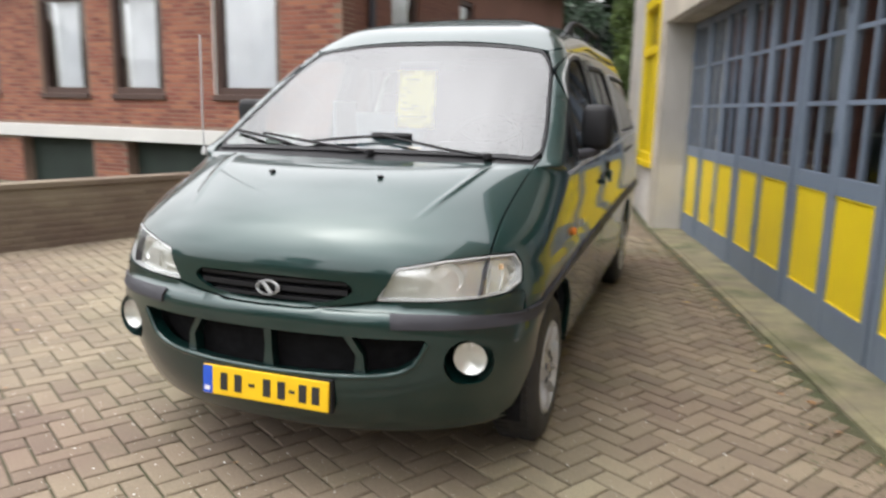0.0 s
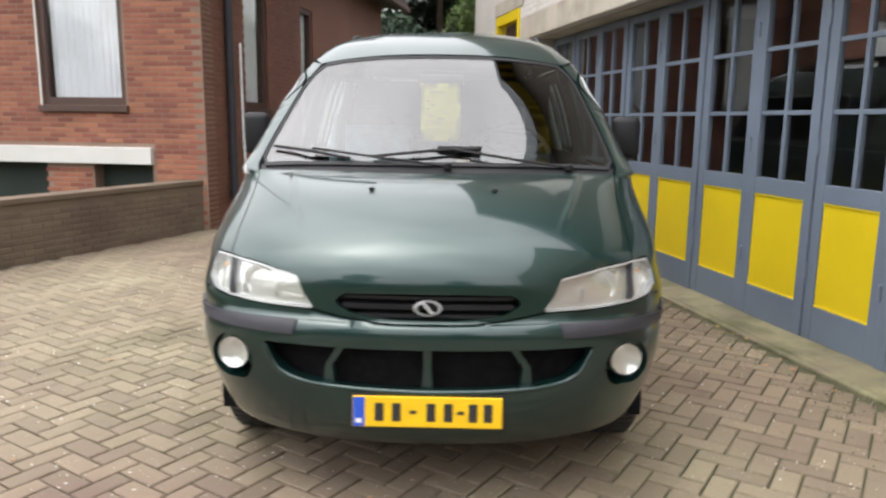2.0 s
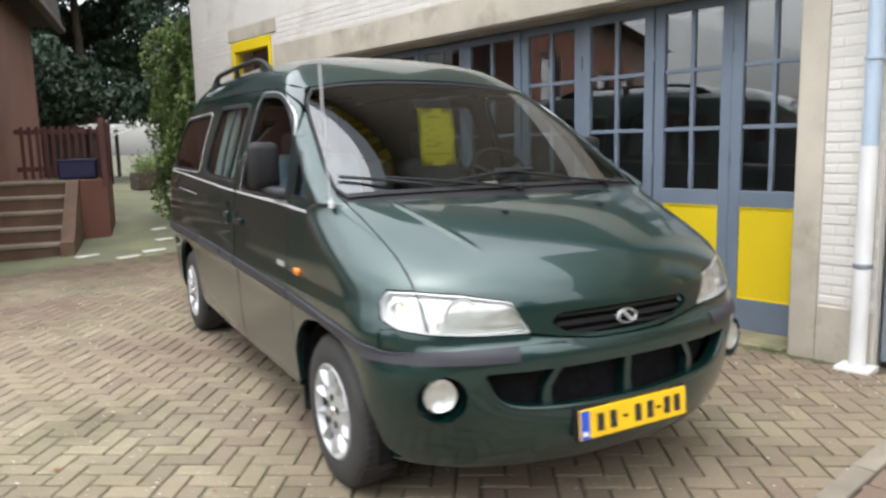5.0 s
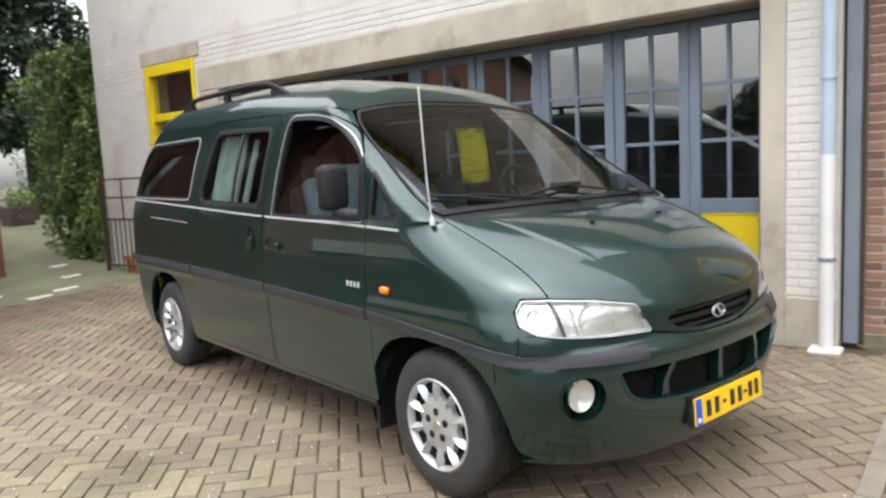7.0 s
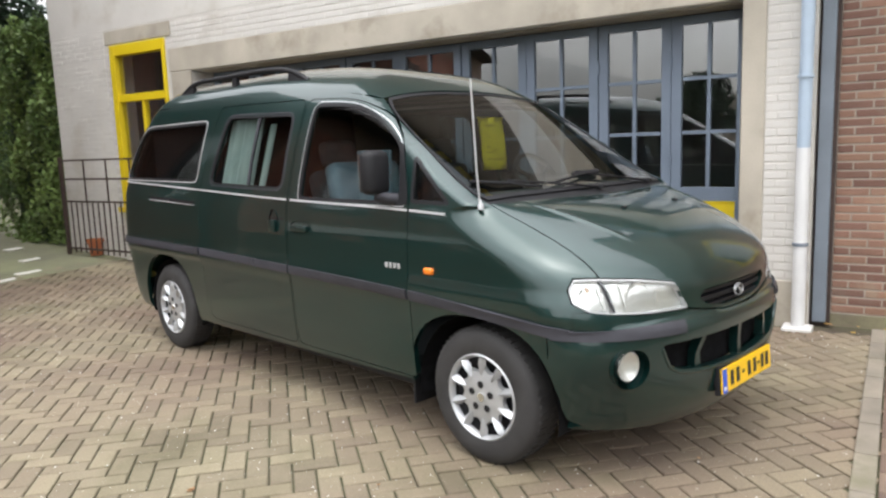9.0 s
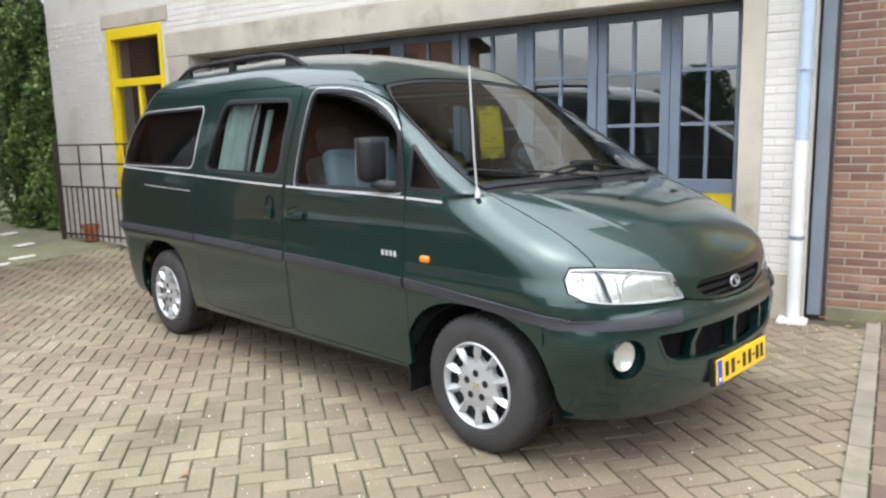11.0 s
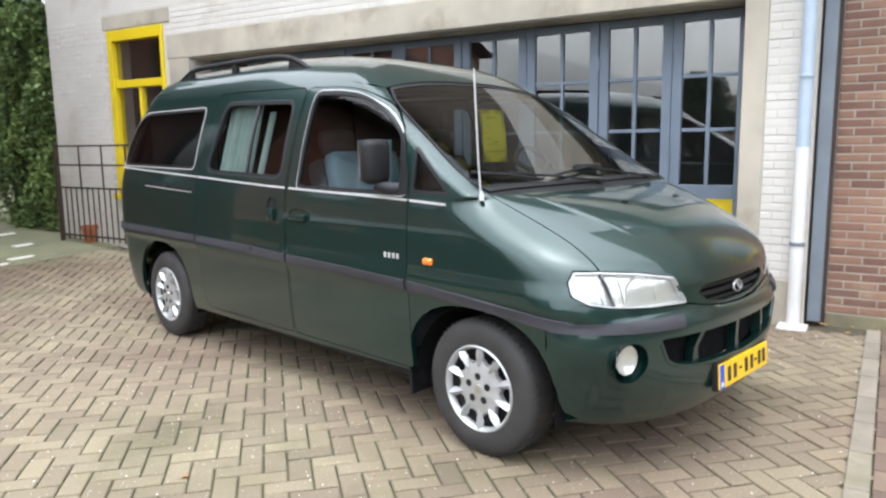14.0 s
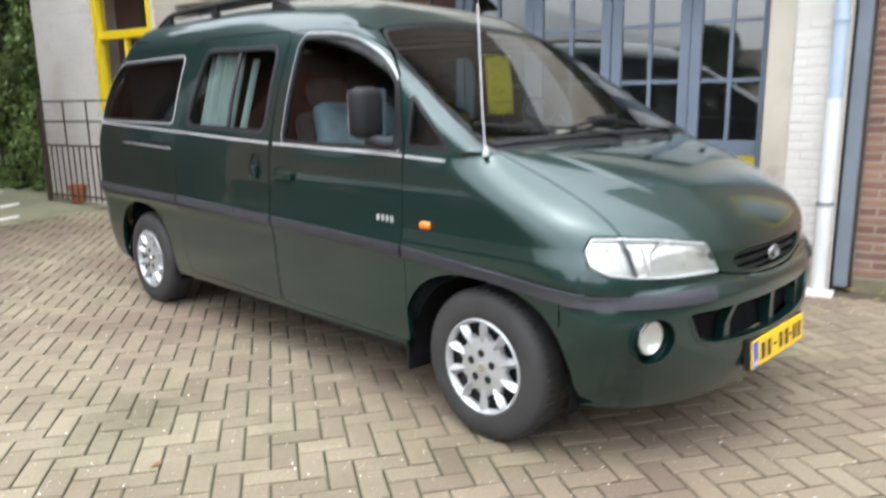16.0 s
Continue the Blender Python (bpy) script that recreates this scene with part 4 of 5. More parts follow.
for side, word in ((1, "right"), (-1, "left")):
    sm = side_map(side)
    along = lambda poly: [(x, float(t_of(z))) for x, z in dense(poly, .02)]
    sm_t = lambda uv: sm(np.stack([uv[:, 0], np.interp(uv[:, 1], _s, _z)], 1))
    body = panel("body_side", van, along(side_outline), [along(q) for q in (front_door, slide_door, quarter_win, rear_win)], sm_t, M_paint, 0, .03, .026)
    door = panel("front_door", van, shrink(front_door, .004), [door_win], sm, M_paint, 0, .03, .045)
    sl = panel("sliding_door", van, shrink(slide_door, .004), [slide_win], sm, M_paint, .001, .03, .045)
    for owner, win in ((door, door_win), (sl, slide_win), (body, quarter_win), (body, rear_win)):
        panel("window", owner, shrink(win, .010), [], sm, M_sidewin, -.010, .004, .06, "dark tinted glass")
        panel("window_seal", owner, shrink(win, -.007), [shrink(win, .011)], sm, M_black, .001, .012, .06, "black rubber seal")
    # bright strips
    def strip(owner, name, line, h, m, off=.006, th=.012, lab=""):
        up, dn = [(x, z + h / 2) for x, z in line], [(x, z - h / 2) for x, z in line[::-1]]
        return panel(name, owner, up + dn, [], sm, m, off, th, .04, lab)
    belt = pchip([(.98, 1.126), (1.39, 1.140), (2.3, 1.158), (3.4, 1.196), (4.65, 1.240)])
    for owner, x0, x1 in ((body, 1.0, 1.235), (door, 1.255, 2.24), (sl, 2.285, 3.325), (body, 3.345, 4.62)):
        strip(owner, "belt_strip", [(x, float(belt(x))) for x in np.linspace(x0, x1, 8)], .010, M_strip, lab="thin bright strip")
    rub = pchip([(.35, .672), (.80, .708), (1.24, .735), (2.25, .762), (3.33, .782), (4.70, .785)])
    for owner, x0, x1 in ((body, .352, 1.238), (door, 1.256, 2.242), (sl, 2.262, 3.322), (body, 3.343, 4.70)):
        strip(owner, "rub_strip", [(x, float(rub(x))) for x in np.linspace(x0, x1, 10)], .046, M_trim, .012, .016, "dark grey plastic rub strip")
    panel("window_frame", door, shrink(door_win, -.0155), [shrink(door_win, -.012)], sm, M_strip, .001, .006, .05, "thin bright line round the window")
    panel("window_frame", sl, shrink(slide_win, -.013), [shrink(slide_win, -.006)], sm, M_trim, .003, .008, .05, "dark grey frame round the window")
    panel("window_frame", body, shrink(rear_win, -.013), [shrink(rear_win, -.007)], sm, M_strip, .003, .008, .06, "thin bright frame round the window")
    strip(sl, "slide_rail_cover", [(2.46, 1.05), (2.30, 1.045)], .012, M_black, .002)
    strip(body, "slide_rail", [(3.40, 1.105), (4.12, 1.125)], .022, M_black, .001, .006, "dark sliding-door rail slot")
    # highlight along the slot's lower edge, laid on as a pale strip
    strip(body, "slide_rail_highlight", [(3.40, 1.090), (4.12, 1.110)], .0045, M_strip, .003, .006, "thin bright strip in place of the highlight below the rail slot")
    panel("post", door, [(1.262, 1.16), (1.262, 1.20), (1.335, 1.44), (1.362, 1.455), (1.315, 1.16)], [], sm, M_black, .004, .01, .05, "black window post")
    # handles
    hx = lambda x, z, o=0.0: tuple(sm(np.array([(x, z)]))[0] + np.array((0, side * o, 0)))
    def handle(owner, x, z, wx, wz):
        y = hx(x, z)[1]
        cup = part("handle_recess", lathe([(1, 0), (.82, -.02), (0.3, -.026)], 20, caps=(0, 1)), M_black, owner)
        cup.matrix_local = Matrix.LocRotScale((x, y + side * .003, z), None, (wx, side * 1.0, wz))
        bar = part("handle", boxm(-wx * .75, -.012, -wz * .45, wx * .75, .012, wz * .30, .006), M_paint, owner, "body-coloured door handle", 40)
        bar.location = (x, y + side * .012, z)
    handle(door, 2.13, 1.005, .098, .042)
    handle(sl, 2.405, 1.010, .044, .092)
    lamp = part("side_indicator", boxm(-.030, -.012, -.017, .030, .012, .017, .011), M_amber, body, "orange side indicator", 50)
    lamp.location = hx(1.10, .862, .006)
    for i in range(4):
        bar = part("badge_bar", boxm(-.0085, -.002, -.013, .0085, .002, .013, .0015), M_strip, door, "silver badge")
        bar.location = hx(1.40 - .030 * i, .866, .003)
    # mirror
    mir = part("door_mirror", boxm(-.048, -.072, -.106, .048, .072, .106, .034), M_black, door, "black door mirror", 60)
    mir.matrix_local = pose(1.41, side * .950, 1.315, 0, 0, side * 8)
    gl = part("mirror_glass", boxm(.0475, -.055, -.088, .051, .055, .088), M_chrome, mir)
    arm = part("mirror_arm", tube([(1.335, side * .845, 1.185), (1.37, side * .91, 1.192), (1.41, side * .955, 1.21)], .026, 8), M_trim, door, "", 60)
    # mud flaps
    part("mud_flap", boxm(1.300, min(side * .66, side * .845), .16, 1.314, max(side * .66, side * .845), .40, .006), M_black, van)
    panel("side_lining", van, [(1.30, .36), (1.30, .76), (1.02, .80), (1.02, 1.16), (1.35, 1.42), (1.60, 1.60), (2.1, 1.70), (4.42, 1.69), (4.62, 1.40), (4.66, .9), (4.55, .40), (4.36, .40)] + arch(3.915, .44, .74, .40)[::-1] + [(3.46, .34)],
          [shrink(door_win, -.022), shrink(slide_win, -.022), shrink(rear_win, -.012), shrink(quarter_win, -.012)], sm, M_lining, -.04, .004, .035)
    panel("bumper_bracket", van, [(.42, .49), (.450, .53), (.52, .60), (.50, .66), (.36, .66), (.40, .58)], [], sm, M_paint, -.007, .004, .02)
    panel("bumper_bracket", van, [(.30, .65), (.30, .762), (.38, .762), (.38, .65)], [], sm, M_paint, -.009, .004, .02)
    # inner wheel arches
    for cx, rr in ((.838, .415), (3.915, .400)):
        bm = bmesh.new()
        ring = []
        for i in range(21):
            a = math.pi * (i / 20 * 1.10 - .05)
            x, z = cx + rr * math.cos(a), .285 + (rr - .02) * math.sin(a)
            ring.append((bm.verts.new((x, side * .45, z)), bm.verts.new((x, side * .850, z))))
        for p, q in zip(ring, ring[1:]):
            bm.faces.new((p[0], p[1], q[1], q[0]))
        bm.faces.new([p[0] for p in ring])
        part("wheel_arch_liner", bm, M_mesh, van)

# roof, hood, screen, bumper, tail
top_edge = []
for y in np.linspace(.655, 0, 12):
    z = ws_top(y) + .006
    p = front_map(np.array([fz(y, z)]))[0]
    top_edge.append((float(p[0]), float(p[1])))
seam3 = side_map(1)(np.array([pillar_front[-1]] + roof_seam))
roof_right = [(float(p[0]), float(p[1])) for p in seam3]
wl_ = [(x, float(HALF(GUT))) for x in (2.6, 3.2, 3.8, 4.0)]
tail_w = [tuple(tail_map(np.array([(a, GUT)]))[0][:2]) for a in np.linspace(1.30, 0, 12)]
half_roof = top_edge[::-1] + roof_right[1:] + wl_ + [(float(a), float(b)) for a, b in tail_w]
roof_poly = half_roof + [(x, -y) for x, y in half_roof[::-1] if y > 1e-4]
cl = []
for p in roof_poly:
    if not cl or math.hypot(p[0] - cl[-1][0], p[1] - cl[-1][1]) > .004:
        cl.append(p)
roof = panel("roof", van, cl, [], top_map, M_paint, 0, .02, .045)
panel("roof_lining", van, [(x * .985 + .03, y * .97) for x, y in cl], [], top_map, M_lining, -.03, .004, .10)
GR = rounded([fz(.300, .796), fz(.10, .800), fz(-.10, .800), fz(-.300, .796), fz(-.330, .764), fz(-.27, .726), fz(-.13, .708), fz(.13, .708), fz(.27, .726), fz(.330, .764)], [.03, .05, .05, .03, .03, .05, .06, .06, .05, .03])
hood_half = [fz(0, .694), fz(.16, .697), fz(.29, .713), fz(.40, .735), fz(.440, .790), fz(.470, .852)] + [fz(y, z + .007) for y, z in HL_TOP[::-1][1:3]] + [fz(y - .002, z) for y, z in SHUT] + [fz(.60, 1.170), fz(.40, 1.168), fz(.20, 1.166), fz(0, 1.165)]
def hood_map(uv):
    """The skin with two narrow ridges that run from the screen's corners towards the grille."""
    p = front_map(uv)
    edge = .48 + .13 * (p[:, 2] - 1.0) / .16
    k = np.exp(-((np.abs(p[:, 1]) - edge) / .013) ** 2)
    lift = .006 * k * np.clip((p[:, 2] - .99) / .06, 0, 1) * np.clip((1.175 - p[:, 2]) / .02, 0, 1)
    return p + lift[:, None] * np.array((-.42, 0, .90))


hood = panel("hood", van, both(hood_half), [GR], hood_map, M_paint, 0, .02, .013)
panel("grille_back", hood, shrink(GR, -.02), [], front_map, M_mesh, -.045, .004, .05)
for z, h in ((.783, .012), (.752, .018), (.720, .012)):
    w = .30 if z > .73 else .25
    pts = [fz(y, z + h / 2) for y in np.linspace(-w, w, 9)] + [fz(y, z - h / 2) for y in np.linspace(w, -w, 9)]
    panel("grille_bar", hood, pts, [], front_map, M_black, -.012, .03, .05)
emblem = part("emblem", lathe([(.036, 0), (.040, .004), (.036, .008), (.031, .008), (.028, .003)], 28, "x", caps=()), M_silver, hood, "oval bright emblem", 40)
emblem.matrix_local = Matrix.LocRotScale((float(NOSE(.752)) - .006, 0, .752), Euler((0, radians(8), 0)), (1, 1.25, .72))
bar = part("emblem_bar", boxm(-.004, -.007, -.031, .006, .007, .031, .003), M_silver, emblem)
bar.rotation_euler = (radians(-28), 0, 0)
for y in (.243, -.243):
    jet = part("washer_jet", boxm(-.012, -.010, 0, .012, .010, .010, .003), M_black, hood)
    jet.location = (.485, y, 1.118)
# cowl below the screen
cowl_half = [fz(0, 1.170), fz(.20, 1.171), fz(.40, 1.173), fz(.60, 1.175), fz(.775, 1.176), fz(.792, 1.196), fz(.60, 1.205), fz(.40, 1.207), fz(.20, 1.208), fz(0, 1.208)]
panel("cowl", van, both(cowl_half), [], front_map, M_black, -.010, .02, .04, "black plastic cowl panel")
ws_half = [fz(0, 1.200), fz(.40, 1.199), fz(.60, 1.197), fz(.760, 1.190)] + [fz(float(WS_Y(z)), z) for z in np.linspace(1.22, 1.63, 10)] + [fz(y, ws_top(y)) for y in np.linspace(.62, 0, 9)]
ws = both(ws_half)
screen = panel("windscreen", van, ws, [], front_map, M_wind, -.004, .005, .04, "large sloping windscreen", fair=True)
panel("windscreen_seal", screen, shrink(ws, -.008), [shrink(ws, .022)], front_map, M_black, -.001, .012, .05, "black rubber seal")
# bumper with the wide intake and two lamp recesses
INT = rounded([fz(y, z) for y, z in ((.59, .612), (.30, .612), (0, .612), (-.30, .612), (-.59, .612), (-.575, .555), (-.50, .490), (-.30, .468), (0, .462), (.30, .468), (.50, .490), (.575, .555))],
              [.03, .02, .02, .02, .03, .03, .06, .06, .06, .06, .06, .03])
def fog(sgn, r):
    a0, t0 = fz(.704 * sgn, .526)
    return ell(a0, t0, r / .80, r, 22)
bump_half = [fz(0, .236), fz(.40, .236), fz(.62, .240), fz(.74, .246), fz(.80, .254)] + [fx(.36, .272), fx(.402, .30), fx(.410, .40), fx(.425, .47), fx(.443, .515), fx(.443, .56), fx(.443, .642), fx(.342, .656), fx(.342, .756)] + [fz(y, z - .008) for y, z in HL_LOW[::-1]] + [fz(.41, .730), fz(.29, .708), fz(.16, .692), fz(0, .689)]
bumper = panel("front_bumper", van, both(bump_half), [INT, fog(1, .084), fog(-1, .084)], front_map, M_paint, .004, .05, .03)
panel("intake_back", bumper, shrink(INT, -.02), [], front_map, M_mesh, -.075, .004, .05, "black intake mesh")
for y0, y1 in ((.30, .34), (0, 0), (-.30, -.34)):
    pts = [fz(y0 - .016, .616), fz(y0 + .016, .616), fz(y1 * 1.04 + .013, .535), fz(y1 * 1.04 + .022, .455), fz(y1 * 1.04 - .022, .455), fz(y1 * 1.04 - .013, .535)]
    panel("intake_rib", bumper, pts, [], front_map, M_paint, -.022, .04, .03)
lip_z = pchip([(0, .460), (.30, .466), (.46, .481), (.54, .516), (.588, .60)])
lip = []
for q in np.linspace(-1, 1, 33):
    yy = .588 * math.sin(q * math.pi / 2)
    zz = float(lip_z(abs(yy)))
    w = front_map(np.array([fz(yy, zz - .004)]))[0]
    lip.append((float(w[0]) + .004, float(w[1]), float(w[2])))
part("intake_lip", tube(lip, .012, 10), M_paint, bumper, "rounded painted lip below the intake", 70)
for sgn in (1, -1):
    pts = [fz(sgn * y, .690) for y in np.linspace(.46, .90, 9)] + [fz(sgn * y, .648) for y in np.linspace(.895, .47, 9)]
    panel("rub_strip", bumper, pts, [], front_map, M_trim, .012, .014, .04, "dark grey plastic rub strip")
    p = front_map(np.array([fz(.712 * sgn, .532)]))[0]
    turn = pose(float(p[0]) + .030, .712 * sgn, .535, 0, 0, -12 * sgn)
    cup = part("lamp_recess", lathe([(.088, -.026), (.080, .004), (.066, .055), (.02, .060)], 28, "x", caps=(0, 1)), M_paint, bumper, "", 40)
    cup.matrix_local = turn
    fogl = part("fog_lamp", lathe([(.050, .006), (.056, -.004), (.059, .004), (.060, .03), (.03, .034)], 28, "x", caps=(0, 1)), M_chrome, bumper, "round fog lamp", 40)
    fogl.matrix_local = turn @ pose(-.022, .004 * sgn, .006) @ Matrix.Scale(1.1, 4)
    bowl = part("reflector", lathe([(.053, -.006), (.040, .004), (.022, .012), (.006, .014)], 28, "x", caps=(0, 1)), M_reflector, fogl, "", 50)
    lens = part("lens", lathe([(.053, -.009), (.035, -.016), (.012, -.019)], 28, "x", caps=(0, 1)), M_clear, fogl, "", 60)
    # headlight: housing, reflectors, indicator and lens
    hl = [fz(sgn * .408, .738)] + [fz(sgn * y, z) for y, z in HL_LOW] + [fx(.348, .797, sgn), fx(.372, .845, sgn), fx(.364, .884, sgn)] + [fz(sgn * y, z) for y, z in HL_TOP[1:]] + [fz(sgn * .440, .800)]
    hl = rounded(hl, .012, 3)
    light = panel("headlight", van, shrink(hl, -.003), [shrink(hl, .003)], front_map, M_strip, -.002, .03, .03, "clear headlight with white indicator")
    panel("housing", light, shrink(hl, .002), [], front_map, M_reflector, -.028, .003, .03)
    for y0, y1, o in ((.455, .545, -.022), (.552, .560, -.014), (.690, .698, -.014), (.765, .772, -.018), (.805, .812, -.018)):
        zt = .866 - .42 * max(0, .66 - y0)
        facet = [fz(sgn * y0, .764), fz(sgn * y1, .764), fz(sgn * y1, zt), fz(sgn * y0, zt - .01)]
        panel("facet", light, facet, [], front_map, M_reflector, o, .006, .04)
    panel("lens", light, shrink(hl, .003), [], front_map, M_clear, .001, .004, .03)
    div = [fz(sgn * .737, .752), fz(sgn * .743, .752), fz(sgn * .755, .884), fz(sgn * .749, .884)]
    panel("divider", light, div, [], front_map, M_trim, -.003, .045, .03)
    for y, z, r in ((.625, .812, .056), (.800, .822, .030)):
        q = front_map(np.array([fz(sgn * y, z)]))[0]
        rb = part("reflector", lathe([(r, .004), (r * .92, .010), (r * .6, .020), (r * .15, .026)], 24, "x", caps=(0, 1)), M_reflector, light, "", 50)
        rb.matrix_local = pose(float(q[0]) + .024, float(q[1]), z, 0, 0, -16 * sgn)
    q = front_map(np.array([fz(sgn * .80, .835)]))[0]
    am = part("indicator_bulb", lathe([(.008, -.012), (.011, 0), (.008, .012)], 12, "x"), M_palebulb, light, "", 50)
    am.location = (float(q[0]) + .030, float(q[1]) - .02 * sgn, .84)
tail_out = [(a, .27) for a in np.linspace(-.80, .80, 12)] + [(.80, 1.0), (.80, 1.726)] + [(a, 1.730) for a in np.linspace(.70, -.70, 12)] + [(-.80, 1.726)]
panel("tailgate", van, tail_out, [], tail_map, M_paint, 0, .02, .08)
for sgn in (1, -1):
    strip_ = [(sgn * .80, .27), (sgn * .80, 1.73), (sgn * 1.22, 1.72), (sgn * 1.17, 1.2), (sgn * 1.17, .62), (sgn * 1.10, .40), (sgn * 1.0, .30)]
    panel("rear_corner", van, strip_, [], tail_map, M_paint, -.001, .02, .06)
part("floor_pan", boxm(1.27, -.80, .24, 3.48, .80, .36), M_black, van)
part("floor_pan", boxm(3.48, -.52, .24, 4.62, .52, .36), M_black, van)
part("engine_tray", boxm(.30, -.45, .25, 1.27, .45, .34), M_black, van)
part("bulkhead", boxm(.78, -.76, .36, .80, .76, 1.10), M_black, van)
# unseen black bars added below the floor to deepen the shadow under the van
for y in (-.56, .56):
    part("shadow_rail", boxm(1.30, y - .06, .165, 4.50, y + .06, .24, .01), M_black, van)
# ---- wheels ----
def wheel(x, side):
    w = empty("wheel", Matrix(), "", "")
    for k in ("label", "category"):
        if k in w:
            del w[k]
    w.parent = van
    w.matrix_local = Matrix.LocRotScale((x, side * .785, .312), None, (1, side, 1))
    R = .314
    prof = [(.190, -.090), (.235, -.098), (.285, -.092), (.305, -.075), (R, -.05), (R, .05), (.305, .078), (.290, .092), (.262, .099), (.235, .101), (.205, .097), (.190, .088)]
    part("tyre", lathe(prof, 56, "y", True), M_rubber, w, "black rubber tyre", 35)
    bm = bmesh.new()
    for i in range(56):
        a = 2 * math.pi * i / 56
        add_box(bm, -.006, -.068, R - .004, .006, -.012, R + .003, 0, Matrix.Rotation(a, 4, "Y"))
        add_box(bm, -.006, .012, R - .004, .006, .068, R + .003, 0, Matrix.Rotation(a + .05, 4, "Y"))
    part("tread", bm, M_rubber, w)
    part("brake_drum", lathe([(.02, .03), (.150, .03), (.185, .05), (.188, -.05), (.02, -.06)], 28), M_black, w)
    cap = part("wheel_trim", lathe([(.178, .070), (.183, .092), (.193, .100), (.199, .095), (.200, .085), (.190, .07)], 48, "y", True), M_silver, w, "silver wheel trim", 40)
    # hub dish with scalloped rim
    bm = bmesh.new()
    n, ring0, ring1, ring2 = 72, [], [], []
    for i in range(n):
        a = 2 * math.pi * i / n
        k = .5 + .5 * math.cos(10 * a)
        r = .118 + .022 * (1 - k)
        ring0.append(bm.verts.new((.055 * math.cos(a), .093, .055 * math.sin(a))))
        ring1.append(bm.verts.new((r * .96 * math.cos(a), .080, r * .96 * math.sin(a))))
        ring2.append(bm.verts.new((r * math.cos(a), .060, r * math.sin(a))))
    for p, q in ((ring0, ring1), (ring1, ring2)):
        for i in range(n):
            bm.faces.new((p[i], p[(i + 1) % n], q[(i + 1) % n], q[i]))
    bm.faces.new(ring0)
    part("dish", bm, M_silver, cap, "", 40)
    for i in range(10):
        a = 2 * math.pi * i / 10
        bm = bmesh.new()
        sec = [(.100, .003, .086, .082), (.122, .012, .096, .078), (.150, .021, .101, .076), (.172, .020, .100, .078), (.186, .014, .095, .080)]
        rows = []
        for r, h, top, low in sec:
            rows.append([bm.verts.new((-h, low, r)), bm.verts.new((0, top + .004, r)), bm.verts.new((h, low, r)), bm.verts.new((0, low - .012, r))])
        for p, q in zip(rows, rows[1:]):
            for j in range(4):
                bm.faces.new((p[j], p[(j + 1) % 4], q[(j + 1) % 4], q[j]))
        bm.faces.new(rows[0]), bm.faces.new(rows[-1])
        bmesh.ops.transform(bm, matrix=Matrix.Rotation(a, 4, "Y"), verts=bm.verts)
        part("spoke", bm, M_silver, cap, "", 40)
    for i in range(5):
        a = 2 * math.pi * i / 5 + .3
        lug = part("lug_hole", lathe([(.017, .0935), (.015, .0895), (.004, .089)], 14), M_black, cap)
        lug.location = (.057 * math.cos(a), .001, .057 * math.sin(a))
    part("centre_badge", lathe([(.022, .092), (.020, .097), (.010, .098)], 20), M_chrome, cap, "", 40)
    return w


for x in (.828, 3.908):
    for side in (1, -1):
        wheel(x, side)

# ---- number plate with plain bars ----
plate = part("number_plate", boxm(-.006, -.26, -.055, .004, .26, .055, .004), M_plate, van, "yellow number plate")
plate.matrix_local = pose(.008, -.004, .392, 0, 4, 0)
part("plate_holder", boxm(.004, -.268, -.062, .03, .268, .062, .005), M_black, plate)
part("blue_field", boxm(-.0075, .218, -.052, -.005, .258, .052), M_plateblue, plate, "blue end field")
part("plate_mark", boxm(-.0085, .228, -.040, -.007, .250, -.024), M_white, plate)
for y in (.168, .108, -.012, -.072, -.158, -.210):
    part("plate_bar", boxm(-.0085, y - .015, -.032, -.0065, y + .015, .032), M_ink, plate)
for y in (.050, -.115):
    part("plate_bar", boxm(-.0085, y - .012, -.005, -.0065, y + .012, .006), M_ink, plate)

# ---- wipers, aerial, roof rails ----
def on_front(y, z, o=.012):
    p = front_map(np.array([fz(y, z)]))[0]
    return Vector((float(p[0]) - o * .55, float(p[1]), float(p[2]) + o * .85))


def wiper(py, ty, tz, b0, b1):
    piv = on_front(py, 1.188, .008)
    w = part("wiper", tube([piv, on_front(py * .6 + ty * .4, 1.206, .018), on_front(ty, tz, .016)], .0065, 6), M_black, van, "black windscreen wiper", 50)
    part("pivot", lathe([(.020, -.01), (.020, .010), (.012, .016)], 14, "z"), M_black, w).location = piv
    part("blade", tube([on_front(b0[0], b0[1], .010), on_front((b0[0] + b1[0]) / 2, (b0[1] + b1[1]) / 2, .016), on_front(b1[0], b1[1], .010)], .0075, 6), M_black, w, "", 50)
    return w


